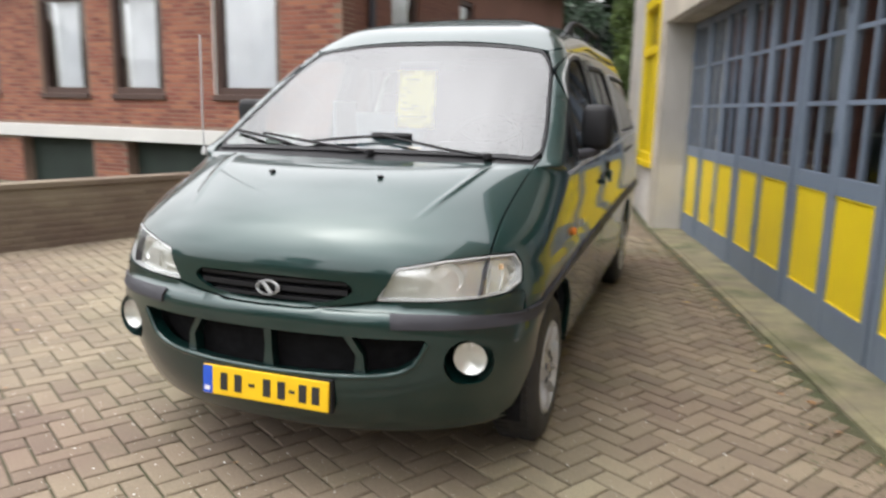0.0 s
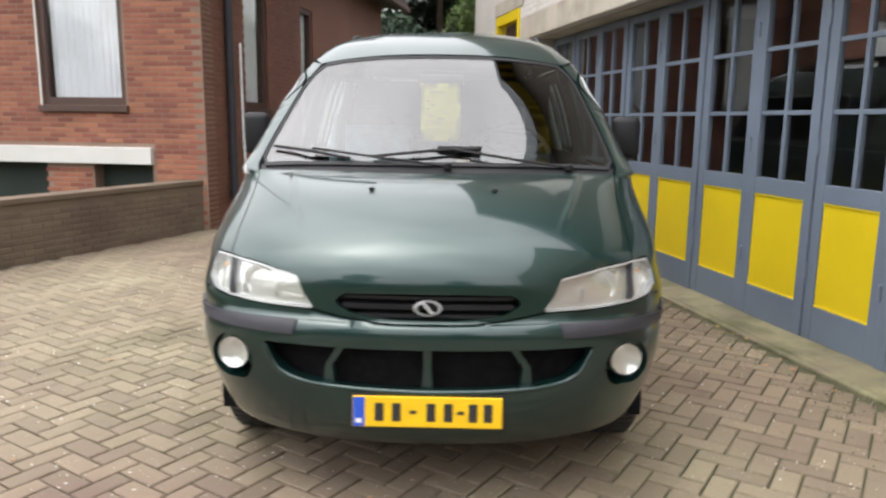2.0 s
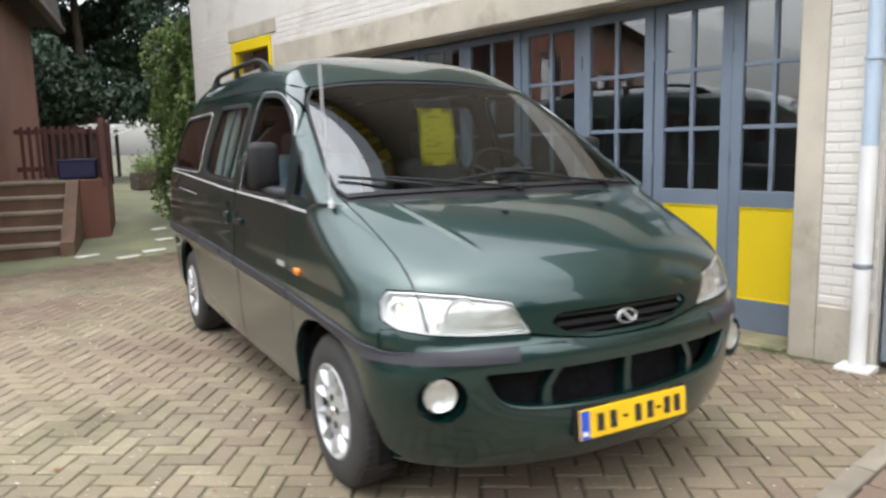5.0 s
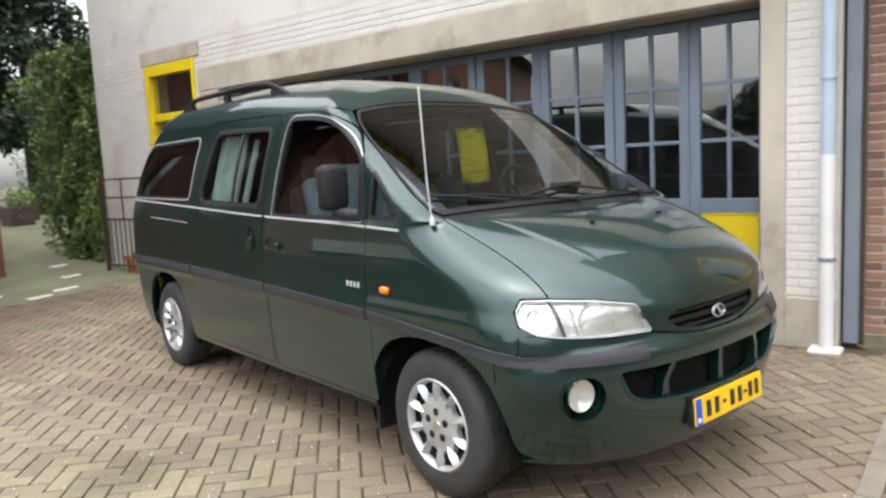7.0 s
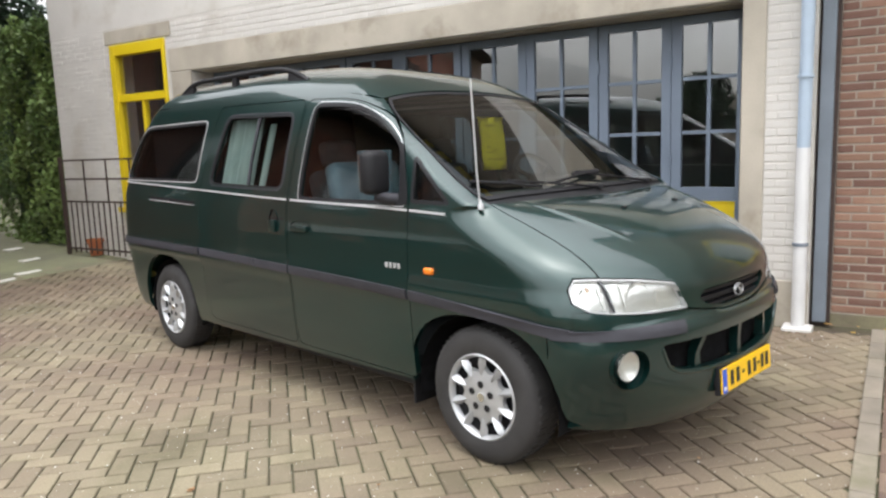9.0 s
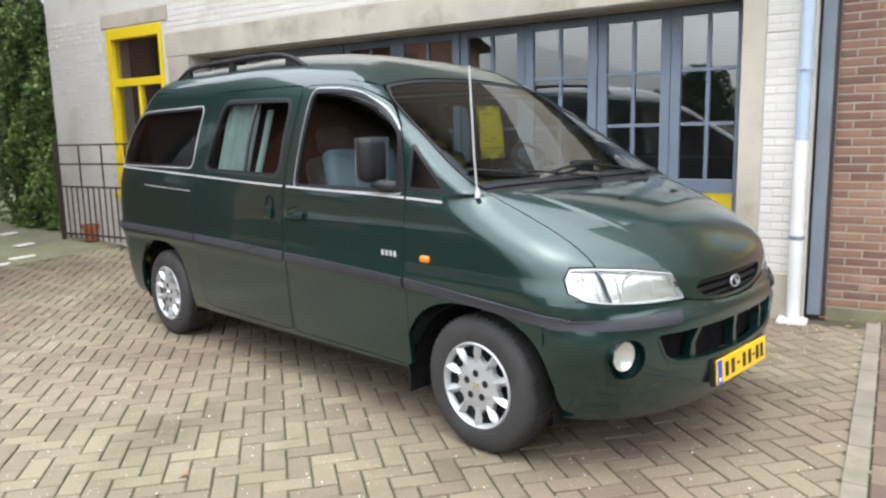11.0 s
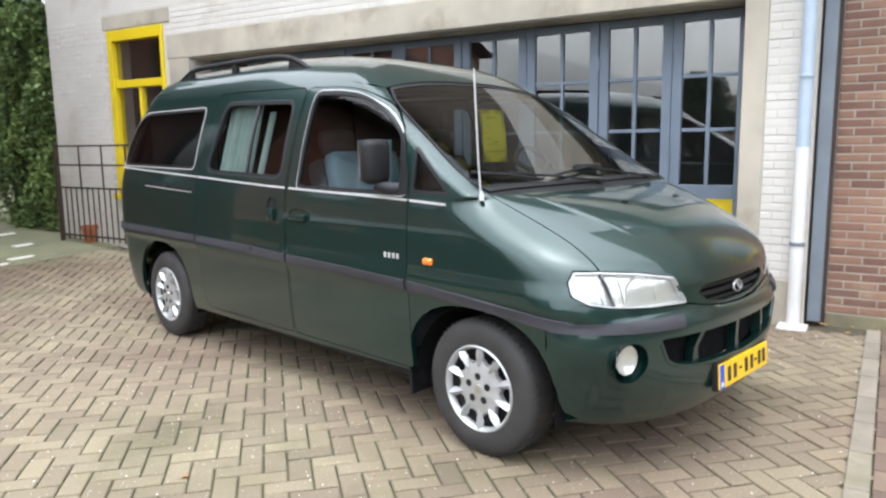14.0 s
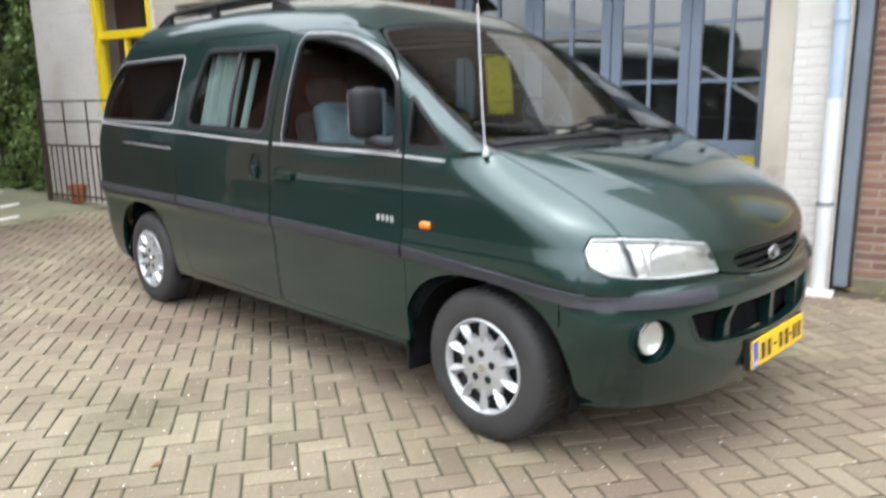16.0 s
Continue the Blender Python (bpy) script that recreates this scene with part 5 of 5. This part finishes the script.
wiper(-.05, .56, 1.246, (.38, 1.212), (.75, 1.258))
wiper(-.58, -.06, 1.252, (.28, 1.222), (-.20, 1.262))
part("air_scoop", boxm(-.10, -.018, -.010, .10, .018, .012, .008), M_black, van).matrix_local = pose(.925, -.10, 1.262, 30, 0, 84)
aer = part("aerial", tube([(.835, .842, 1.165), (.842, .850, 1.32), (.858, .856, 1.71)], .0042, 8), M_strip, van, "slim bright metal aerial", 60)
part("aerial_base", lathe([(.013, -.012), (.012, .010), (.007, .020), (.005, .030)], 16, "z"), M_strip, aer, "", 50).location = (.833, .840, 1.162)
for side in (1, -1):
    def rp(x, y):
        p = top_map(np.array([(x, abs(y))]))[0]
        return Vector((x, y, float(p[2])))
    y = side * .60
    lift = pchip([(2.40, -.012), (2.47, .018), (2.58, .050), (2.72, .064), (3.70, .064), (3.86, .050), (3.96, .018), (4.03, -.012)])
    rail = part("roof_rail", tube([rp(x, y) + Vector((0, 0, float(lift(x)))) for x in np.linspace(2.40, 4.03, 22)], .017, 8), M_black, van, "black roof rail", 60)
    for x0, x1 in ((2.43, 2.60), (3.22, 3.28), (3.84, 4.0)):
        bm = bmesh.new()
        rows = []
        for x in np.linspace(x0, x1, 5):
            q, h = rp(x, y), float(lift(x))
            rows.append([bm.verts.new(q + Vector((0, d, z))) for d, z in ((-.016, -.015), (-.010, h), (.010, h), (.016, -.015))])
        for p, q in zip(rows, rows[1:]):
            for j in range(4):
                bm.faces.new((p[j], p[(j + 1) % 4], q[(j + 1) % 4], q[j]))
        bm.faces.new(rows[0]), bm.faces.new(rows[-1])
        part("rail_foot", bm, M_black, rail)
rearpole = part("rear_post", boxm(4.0, -.55, 1.80, 4.04, .55, 1.815, .004), M_black, van)

# ---- interior ----
bm = bmesh.new()
prof = [(.86, 1.165), (1.02, 1.195), (1.20, 1.185), (1.30, 1.13), (1.32, .98), (1.22, .75), (.86, .62)]
for y in (-.76, .76):
    bm.faces.new([bm.verts.new((x, y, z)) for x, z in prof])
fa, fb = list(bm.faces)
for i in range(len(prof)):
    j = (i + 1) % len(prof)
    bm.faces.new((fa.verts[i], fa.verts[j], fb.verts[j], fb.verts[i]))
part("dashboard", bm, M_lining, van, "dark grey dashboard", 50)
part("instrument_hood", boxm(1.10, -.56, 1.16, 1.30, -.22, 1.235, .03), M_black, van, "", 60)
sw_ = part("steering_wheel", tube([(0, .185 * math.cos(2 * math.pi * i / 28), .185 * math.sin(2 * math.pi * i / 28)) for i in range(29)], .014, 8), M_black, van, "black steering wheel", 60)
sw_.matrix_local = pose(1.46, -.39, 1.20, 0, 32, 0)
part("steering_hub", boxm(-.02, -.07, -.05, .03, .07, .05, .02), M_black, sw_, "", 60)
for a in (0, 120, 240):
    part("steering_spoke", boxm(-.008, -.014, .03, .008, .014, .18, .004), M_black, sw_).rotation_euler = (radians(a + 60), 0, 0)
for y in (-.40, .12, .46):
    seat = part("seat", boxm(1.72, y - .23, .62, 2.22, y + .23, .80, .05), M_seat, van, "grey cloth seat", 60)
    b = part("backrest", boxm(-.07, -.22, 0, .07, .22, .58, .05), M_seat, seat, "", 60)
    b.matrix_local = pose(2.20, y, .74, 0, 12, 0)
    if y != .12:
        h = part("headrest", boxm(-.05, -.12, .60, .05, .12, .76, .04), M_seat, seat, "", 60)
        h.matrix_local = pose(2.20, y, .74, 0, 12, 0)
cov = part("seat_cover", boxm(-.10, -.25, 0, .02, .25, .60, .04), M_bluecloth, van, "blue-grey cover over the seat back", 60)
cov.matrix_local = pose(2.04, .44, .76, 0, 14, 0)
part("folder", boxm(1.70, .58, 1.10, 1.98, .60, 1.42, .006), M_bluecloth, van).rotation_euler = (0, 0, 0)
part("partition", boxm(2.62, -.70, .36, 2.64, .10, 1.66), M_lining, van)
part("partition", boxm(3.36, -.68, .36, 3.39, .68, 1.68), M_lining, van)


def curtain(x0, x1, y, z0, z1, n=60):
    bm = bmesh.new()
    ring = []
    for i in range(n + 1):
        x = x0 + (x1 - x0) * i / n
        d = .014 * math.sin(i * 1.15) + .008 * math.sin(i * .37)
        ring.append((bm.verts.new((x, y + d * 1.2 + math.copysign(.012, y), z0)), bm.verts.new((x, y * .86 + d, z1))))
    for p, q in zip(ring, ring[1:]):
        bm.faces.new((p[0], q[0], q[1], p[1]))
    return part("curtain", bm, M_curtain, van, "pale gathered window curtain", 60)


for s in (1, -1):
    curtain(2.77, 3.15, s * .800, 1.20, 1.645, 52)
    curtain(2.655, 2.73, s * .785, 1.20, 1.60, 14)
    part("rear_blind", boxm(3.42, s * .66, 1.22, 4.46, s * .675, 1.64), M_black, van)
    for x in (2.74,):
        sm = side_map(s)
        strip_ = [(x - .012, 1.215), (x - .012, 1.655), (x + .012, 1.655), (x + .012, 1.215)]
        panel("sliding_pane_bar", van, strip_, [], sm, M_trim, -.006, .012, .06)

# ---- sale paper behind the screen, mirror, pendant, dry leaf ----
paper = empty("paper_notice", VAN, "yellow paper notice hanging behind the windscreen", "notice")
bm = bmesh.new()
rows = []
for j in range(9):
    z = 1.285 + .297 * j / 8
    rows.append([bm.verts.new((1.468 + .035 * (j / 8) ** 1.5 + .0015 * math.sin(i * .9), .105 - .21 * i / 8, z)) for i in range(9)])
for p, q in zip(rows, rows[1:]):
    for i in range(8):
        bm.faces.new((p[i], p[i + 1], q[i + 1], q[i]))
r = bmesh.ops.solidify(bm, geom=bm.faces[:], thickness=.0012)
part("sheet", bm, M_yellowpaper, paper, "", 60)
M_pencil = mat("faint_pencil", (0.58, 0.48, 0.03), 0.8)
for y0, y1, z in ((.06, -.02, 1.535), (.075, .055, 1.49), (.045, .03, 1.47), (.08, .06, 1.45), (.07, .04, 1.415), (.02, -.02, 1.40), (.08, .00, 1.385), (.08, -.07, 1.345)):
    t = (z - 1.285) / .297
    part("writing_bar", boxm(1.4655 + .035 * t ** 1.5 - .009, y1, z - .004, 1.4675 + .035 * t ** 1.5 - .009, y0, z + .004), M_pencil, paper)
mirror = part("rear_view_mirror", boxm(1.53, -.12, 1.565, 1.56, .12, 1.63, .012), M_black, van, "", 50)
leafm = mat("dry_leaf", (0.42, 0.24, 0.12), 0.8)


def dry_leaf(m, s=.03, material=None, label="dry brown leaf lying on the paving"):
    bm = bmesh.new()
    pts = [(-1, 0, .15), (-.4, .5, .05), (.3, .45, .12), (1, 0, .3), (.3, -.45, .05), (-.4, -.5, .15)]
    vs = [bm.verts.new((x * s, y * s, z * s + .002)) for x, y, z in pts]
    c = bm.verts.new((0, 0, .0 + .001))
    for i in range(6):
        bm.faces.new((vs[i], vs[(i + 1) % 6], c))
    bmesh.ops.solidify(bm, geom=bm.faces[:], thickness=.001)
    ob = tagged(part("leaf", bm, material or leafm), label, "leaf", "fallen leaves")
    ob.matrix_world = m
    return ob


scrap = part("paper_scrap", boxm(-.02, -.03, 0, .02, .03, .012, .004), mat("pale_scrap", (.75, .55, .42), .8), van, "crumpled pale paper scrap")
scrap.location = (1.16, -.12, 1.193)
# ---- foliage ----
def leaf_cloud(name, owner, material, pts, size, seed, squash=.5):
    """Many small separate leaves joined in one part."""
    rng = np.random.default_rng(seed)
    n = len(pts)
    a = rng.normal(size=(n, 3)); a /= np.linalg.norm(a, axis=1, keepdims=True)
    b = np.cross(a, rng.normal(size=(n, 3))); b /= np.linalg.norm(b, axis=1, keepdims=True)
    s = size * rng.uniform(.6, 1.3, (n, 1))
    P = np.asarray(pts)
    V = np.stack([P - a * s, P + b * s * squash, P + a * s, P - b * s * squash], 1).reshape(-1, 3)
    F = np.arange(4 * n).reshape(-1, 4)
    me = bpy.data.meshes.new(name)
    me.from_pydata(V.tolist(), [], F.tolist())
    return link(name, me, owner, material)


def hedge(x0, y0, x1, y1, h, seed, n, label):
    base = float(rise(np.array(x0), np.array(y0)))
    hd = empty("hedge", Matrix(), label, "hedge")
    # added solid box, its dark green stands in for shade deep among the leaves
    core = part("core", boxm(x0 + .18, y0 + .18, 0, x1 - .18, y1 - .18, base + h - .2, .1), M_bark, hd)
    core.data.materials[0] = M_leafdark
    rng = np.random.default_rng(seed)
    pts = []
    faces = [(y1 - y0, 0), (x1 - x0, 1), ((x1 - x0) * (y1 - y0) / h, 2), (y1 - y0, 3)]
    tot = sum(f[0] for f in faces)
    for ln, k in faces:
        m = int(n * ln / tot)
        u, v, d = rng.uniform(0, 1, m), rng.uniform(0, 1, m), np.abs(rng.normal(0, .10, m))
        wob = .08 * np.sin(v * 17 + u * 9) + .06 * np.sin(u * 31)
        if k == 0: q = np.stack([x0 + d + wob, y0 + (y1 - y0) * u, base + .05 + (h - .05) * v], 1)
        elif k == 1: q = np.stack([x0 + (x1 - x0) * u, y0 + d + wob, base + .05 + (h - .05) * v], 1)
        elif k == 2: q = np.stack([x0 + (x1 - x0) * u, y0 + (y1 - y0) * v, base + h - d + wob], 1)
        else: q = np.stack([x1 - d + wob, y0 + (y1 - y0) * u, base + .05 + (h - .05) * v], 1)
        pts.append(q)
    leaf_cloud("leaves", hd, M_leaf, np.concatenate(pts), .040, seed)
    return hd


hedge(1.60, 12.12, 2.9, 13.7, 3.2, 3, 26000, "tall clipped green hedge beside the white building")
hedge(4.4, 15.0, 6.4, 21.5, 3.6, 4, 16000, "tall green hedge along the back path")


def tree(x, y, h, spread, seed, n, label, low=1.2):
    tr = empty("tree", Matrix.Translation((x, y, float(rise(np.array(x), np.array(y))))), label, "tree")
    rng = np.random.default_rng(seed)
    trunk = part("trunk", tube([(0, 0, -.1), (.05, .03, h * .25), (-.05, .05, h * .55), (.0, 0, h * .92)], .20, 10, .2), M_bark, tr, "", 60)
    P = []
    for i in range(46):
        f = rng.uniform(0, 1)
        z = low + (h - low) * f
        r = spread * (1 - .75 * f ** 1.6) * rng.uniform(.35, 1.0)
        a = rng.uniform(0, 2 * math.pi)
        c = np.array((r * math.cos(a), r * math.sin(a), z))
        if i % 3 == 0:
            part("limb", tube([(0, 0, max(.4, z - .8)), tuple(c * (.5, .5, 1) - (0, 0, .3)), tuple(c)], .05, 6, .3), M_bark, trunk)
        m = n // 46
        d = rng.normal(size=(m, 3)); d /= np.linalg.norm(d, axis=1, keepdims=True)
        P.append(c + d * rng.uniform(.1, 1, (m, 1)) ** .5 * (.75, .75, .5) * spread * .42)
    leaf_cloud("crown", tr, M_leafdark, np.concatenate(P), .10, seed)
    return tr


tree(1.2, 22.5, 9.0, 2.6, 11, 30000, "dark evergreen tree behind the house")
tree(3.4, 23.6, 10.0, 3.0, 12, 46000, "tall dark evergreen tree at the end of the path", 2.0)
tree(5.6, 23.0, 10.0, 2.6, 19, 30000, "tall dark evergreen tree behind the hedge", 2.0)
tree(-1.2, 24.0, 8.0, 2.5, 13, 24000, "dark evergreen tree behind the landing")

for x, y, h, sp, k in ((-8.5, -7.5, 9.0, 2.6, 14), (-19, .5, 4.4, 2.2, 15), (-21, 8.5, 3.6, 2.0, 16), (-3, -14.5, 8.5, 2.8, 17), (-15, -11, 8.0, 3.0, 18)):
    tree(x, y, h, sp, k, 9000, "leafy green tree across the street", 1.4)

# ---- dark open shed at the end of the path ----
shed = empty("shed", Matrix.Translation((2.2, 26.5, .62)), "dark open timber shed at the end of the path", "shed")
part("back_boards", boxm(-3, 1.2, 0, 3, 1.3, 2.2), M_post, shed)
for x in (-3, -1.0, 1.0, 2.9):
    part("post", boxm(x, 0, 0, x + .1, .1, 2.0, .01), M_post, shed)
part("fascia", boxm(-3.1, -.1, 2.0, 3.1, -.05, 2.14, .01), M_bandwhite, shed, "pale fascia board")
part("shed_roof", boxm(-3.1, -.05, 2.14, 3.1, 1.4, 2.2), M_roof, shed)
# ---- rotary clothes dryer ----
dry = empty("clothes_dryer", Matrix.Translation((2.86, 20, .60)), "white rotary clothes dryer on a metal post", "clothes dryer")
part("post", lathe([(.028, 0), (.028, 1.42)], 12, "z"), M_trim, dry, "", 40)
for i in range(4):
    a = radians(20 + 90 * i)
    part("arm", tube([(0, 0, 1.18), (.82 * math.cos(a), .82 * math.sin(a), 1.46)], .014, 6), M_white, dry)
for k in (.35, .6, .8):
    pts = [(k * math.cos(radians(20 + 90 * i)), k * math.sin(radians(20 + 90 * i)), 1.18 + .34 * k) for i in range(5)]
    part("line", tube(pts, .008, 5), M_white, dry)
part("cloth", boxm(-.55, -.35, 1.36, .30, -.34, 1.50), M_white, dry, "white cloth on the lines")

# ---- iron fence and flowerpot before the white wall ----
fence = empty("iron_fence", Matrix.Translation((1.40, 0, .16)), "rusty dark iron fence before the white wall", "fence")
for z in (.06, .70, 1.0, 1.25):
    part("rail", boxm(-.012, 10.0, z - .012, .012, 11.57, z + .012), M_iron, fence)
for i in range(13):
    y = 10.06 + i * .122
    part("bar", boxm(-.007, y - .007, .0, .007, y + .007, .70), M_iron, fence)
for i in range(4):
    y = 10.06 + i * .49
    part("bar", boxm(-.008, y - .008, .70, .008, y + .008, 1.25), M_iron, fence)
part("post", boxm(-.02, 11.55, -.05, .02, 11.59, 1.30), M_iron, fence)
pot = empty("flowerpot", Matrix.Translation((1.53, 11.15, .12)), "small terracotta flowerpot behind the fence", "flowerpot")
part("pot", lathe([(.07, 0), (.10, .18), (.115, .18), (.115, .22), (.10, .22), (.09, .19), (.06, .02)], 20, "z", caps=(1, 1)), M_terra, pot, "", 40)
part("soil", lathe([(.09, .185), (.02, .19)], 16, "z"), M_bark, pot)
for i, (x, y) in enumerate(((3.45, 19.0), (3.0, 18.2))):
    pl = empty("planter", Matrix.Translation((x, y, float(rise(np.array(x), np.array(y))))), "small wooden planter on the back path", "planter")
    part("box", boxm(-.25, -.25, 0, .25, .25, .4, .02), M_post, pl)
    rng = np.random.default_rng(20 + i)
    leaf_cloud("plant", pl, M_leaf, rng.normal(0, .14, (500, 3)) + (0, 0, .5), .035, 30 + i)

# ---- white marking bricks in the path ----
mark = mat("worn_white_marking", (0.66, 0.65, 0.60), 0.8, 0, 0.12, 8)
rng = random.Random(7)
for x, y in ((1.22, 12.6), (.50, 10.95), (.95, 11.7), (.10, 10.75), (-.25, 11.3), (.30, 13.2), (1.0, 14.3)):
    z = float(rise(np.array(x), np.array(y))) + .003
    mk = tagged(part("marking_brick", boxm(-.16, -.055, -.01, .16, .055, .006, .003), mark), "worn white marking brick set in the path", "marking", "white marking bricks")
    mk.matrix_world = pose(x, y, z, 3 if y > 10 else 0, 0, 8)

# ---- fallen leaves and pale bits on the paving ----
M_grit = mat("moss_and_grit", (0.075, 0.060, 0.035), 0.95, 0, 0.4, 6, 0, 60, tint=(0.06, 0.07, 0.025), rnd=0.4)
leafy = mat("yellow_leaf", (0.45, 0.30, 0.08), 0.8)
for i in range(26):
    x, y = rng.uniform(-4.2, 1.2), rng.uniform(2.2, 8.5)
    if -1.9 < x < 1.0 and 2.6 < y < 7.6:
        continue
    dry_leaf(pose(x, y, .002, 0, 0, rng.uniform(0, 360)), rng.uniform(.012, .028), rng.choice([leafm, leafy]))
for i in range(34):
    dry_leaf(pose(1.62 - abs(rng.gauss(0, .16)), rng.uniform(2.8, 8.6), .012, rng.uniform(-15, 15), 0, rng.uniform(0, 360)), rng.uniform(.012, .030), rng.choice([leafm, leafy]))
V, F = [], []
for i in range(1500):
    x, y, r = 1.60 - abs(rng.gauss(0, .22)), rng.uniform(2.3, 9.0), rng.uniform(.003, .008)
    k, h = len(V), rng.uniform(.3, .7) * r
    V += [(x + r * math.cos(1.26 * j + i), y + r * math.sin(1.26 * j + i), .001) for j in range(5)] + [(x, y, .002 + h)]
    F += [(k + j, k + (j + 1) % 5, k + 5) for j in range(5)]
me = bpy.data.meshes.new("moss_and_grit")
me.from_pydata(V, [], F)
tagged(link("moss_and_grit", me, None, M_grit), "dark moss and grit lying along the door sill", "litter", kind="stuff")
for i in range(22):
    dry_leaf(pose(1.74 - abs(rng.gauss(0, .09)), rng.uniform(1.2, 2.35), .012, rng.uniform(-15, 15), 0, rng.uniform(0, 360)), rng.uniform(.015, .035), rng.choice([leafm, leafy]))
V, F = [], []
for i in range(7000):
    x, y, s = rng.uniform(-5, 1.6), rng.uniform(2.0, 9.5), rng.uniform(.0015, .003) * (2.2 if i % 9 == 0 else 1)
    k = len(V)
    V += [(x - s, y, .003), (x, y + s * .8, .003), (x + s, y, .003), (x, y - s * .8, .003), (x, y, .003 + s)]
    F += [(k, k + 1, k + 4), (k + 1, k + 2, k + 4), (k + 2, k + 3, k + 4), (k + 3, k, k + 4)]
me = bpy.data.meshes.new("pale_crumbs")
me.from_pydata(V, [], F)
tagged(link("pale_crumbs", me, None, mark), "pale crumbs and blossom scattered on the paving", "litter", kind="stuff")

# ---- plain walls that close the place behind the camera ----
for nm, b in (("wall_street_south", (-26, -17, -.2, 26, -16.7, 5.5)), ("wall_street_west", (-26, -17, -.2, -25.7, 16, 3.2))):
    tagged(part(nm, boxm(*b), M_conc), "plain pale wall across the street", "wall", kind="structure")

# ---- slabs and edging at the front ----
slabs = empty("pavement_slabs", Matrix(), "grey concrete slab pavement", "pavement", kind="structure")
slab = bpy.data.meshes.new("slab")
bm = boxm(-.196, -.296, -.04, .196, .296, .0, .004)
bm.to_mesh(slab), bm.free()
slab.materials.append(M_slab)
for i in range(14):
    for j in range(3):
        ob = new("slab", slab)
        ob.parent, ob.location = slabs, (-3.3 + .4 * i + .2 * (j % 2), 1.50 - .6 * j, rng.uniform(-.002, .002))
edge = bpy.data.meshes.new("edging_brick")
bm = boxm(-.098, -.048, -.04, .098, .048, .001, .004)
bm.to_mesh(edge), bm.free()
edge.materials.append(M_edgebrick)
kerb = bpy.data.meshes.new("edging_stone")
bm = boxm(-.195, -.046, -.04, .195, .046, .006, .006)
bm.to_mesh(kerb), bm.free()
kerb.materials.append(M_slab)
for i in range(26):
    ob = new("edging_brick", edge)
    ob.parent, ob.location = slabs, (-3.4 + .205 * i, 1.852, .002 + rng.uniform(-.001, .001))
for i in range(13):
    ob = new("edging_stone", kerb)
    ob.parent, ob.location = slabs, (-3.3 + .4 * i, 1.955, .010)

# ---- herringbone brick paving ----
paving = empty("paving", Matrix(), "worn herringbone brick paving with mossy joints", "pavement", kind="structure")
Wd, J = .1035, .010
def pave_mesh():
    x, y, b = Wd - J / 2, Wd / 2 - J / 2, .006
    vs = [(-x, -y, -.03), (x, -y, -.03), (x, y, -.03), (-x, y, -.03), (-x, -y, -.0035), (x, -y, -.0035), (x, y, -.0035), (-x, y, -.0035), (-x + b, -y + b, 0), (x - b, -y + b, 0), (x - b, y - b, 0), (-x + b, y - b, 0)]
    fs = [(8, 9, 10, 11)] + [(4 + i, 4 + (i + 1) % 4, 8 + (i + 1) % 4, 8 + i) for i in range(4)] + [(i, (i + 1) % 4, 4 + (i + 1) % 4, 4 + i) for i in range(4)]
    return vs, fs


bv, bf = pave_mesh()
one = bpy.data.meshes.new("paving_brick")
one.from_pydata(bv, [], bf)
one.materials.append(M_brick_pave)
c45 = math.sqrt(.5)
V, F, single = [], [], 0
rng2 = random.Random(9)
fd = Vector((.935, -.355)); cor = Vector((-2.34, 9.47)); par0, pdir = Vector((-2.38, 9.53)), Vector((-4.75 + 2.34, 6.17 - 9.6)).normalized()
for i in range(-60, 150):
    for j in range(-60, 150):
        s = (i - j) % 4
        if s == 0:
            cx, cy, a = (i + 1) * Wd, (j + .5) * Wd, 0
        elif s == 3:
            cx, cy, a = (i + .5) * Wd, (j + 1) * Wd, math.pi / 2
        else:
            continue
        x, y = -1.5 + c45 * (cx - cy), 1.0 + c45 * (cx + cy)
        if not (-7.2 < x < 1.60 and 1.93 < y < 10.95) or (x > 1.5 and y > 9):
            continue
        d = Vector((x, y)) - par0
        if pdir.x * d.y - pdir.y * d.x < -.02 and y < 9.6:
            continue
        if y > 9.5 and (Vector((x, y)) - cor).dot(fd) < .05:
            continue
        ang, z = a + math.pi / 4 + rng2.uniform(-.012, .012), float(rise(np.array(x), np.array(y))) + rng2.uniform(-.002, .002)
        tx, ty = rng2.uniform(-.008, .008), rng2.uniform(-.008, .008)
        if single < 300 and -3.0 < x < -1.35 and 2.1 < y < 4.3:
            ob = new("paving_brick", one)
            ob.parent, ob.location, ob.rotation_euler = paving, (x, y, z), (tx, ty, ang)
            single += 1
            continue
        ca, sa, k = math.cos(ang), math.sin(ang), len(V)
        V += [(x + ca * p - sa * q, y + sa * p + ca * q, z + r + p * ty + q * tx) for p, q, r in bv]
        F += [tuple(k + n for n in f) for f in bf]
me = bpy.data.meshes.new("paving_bricks")
me.from_pydata(V, [], F)
tagged(link("paving_bricks", me, paving, M_brick_pave), kind="stuff")
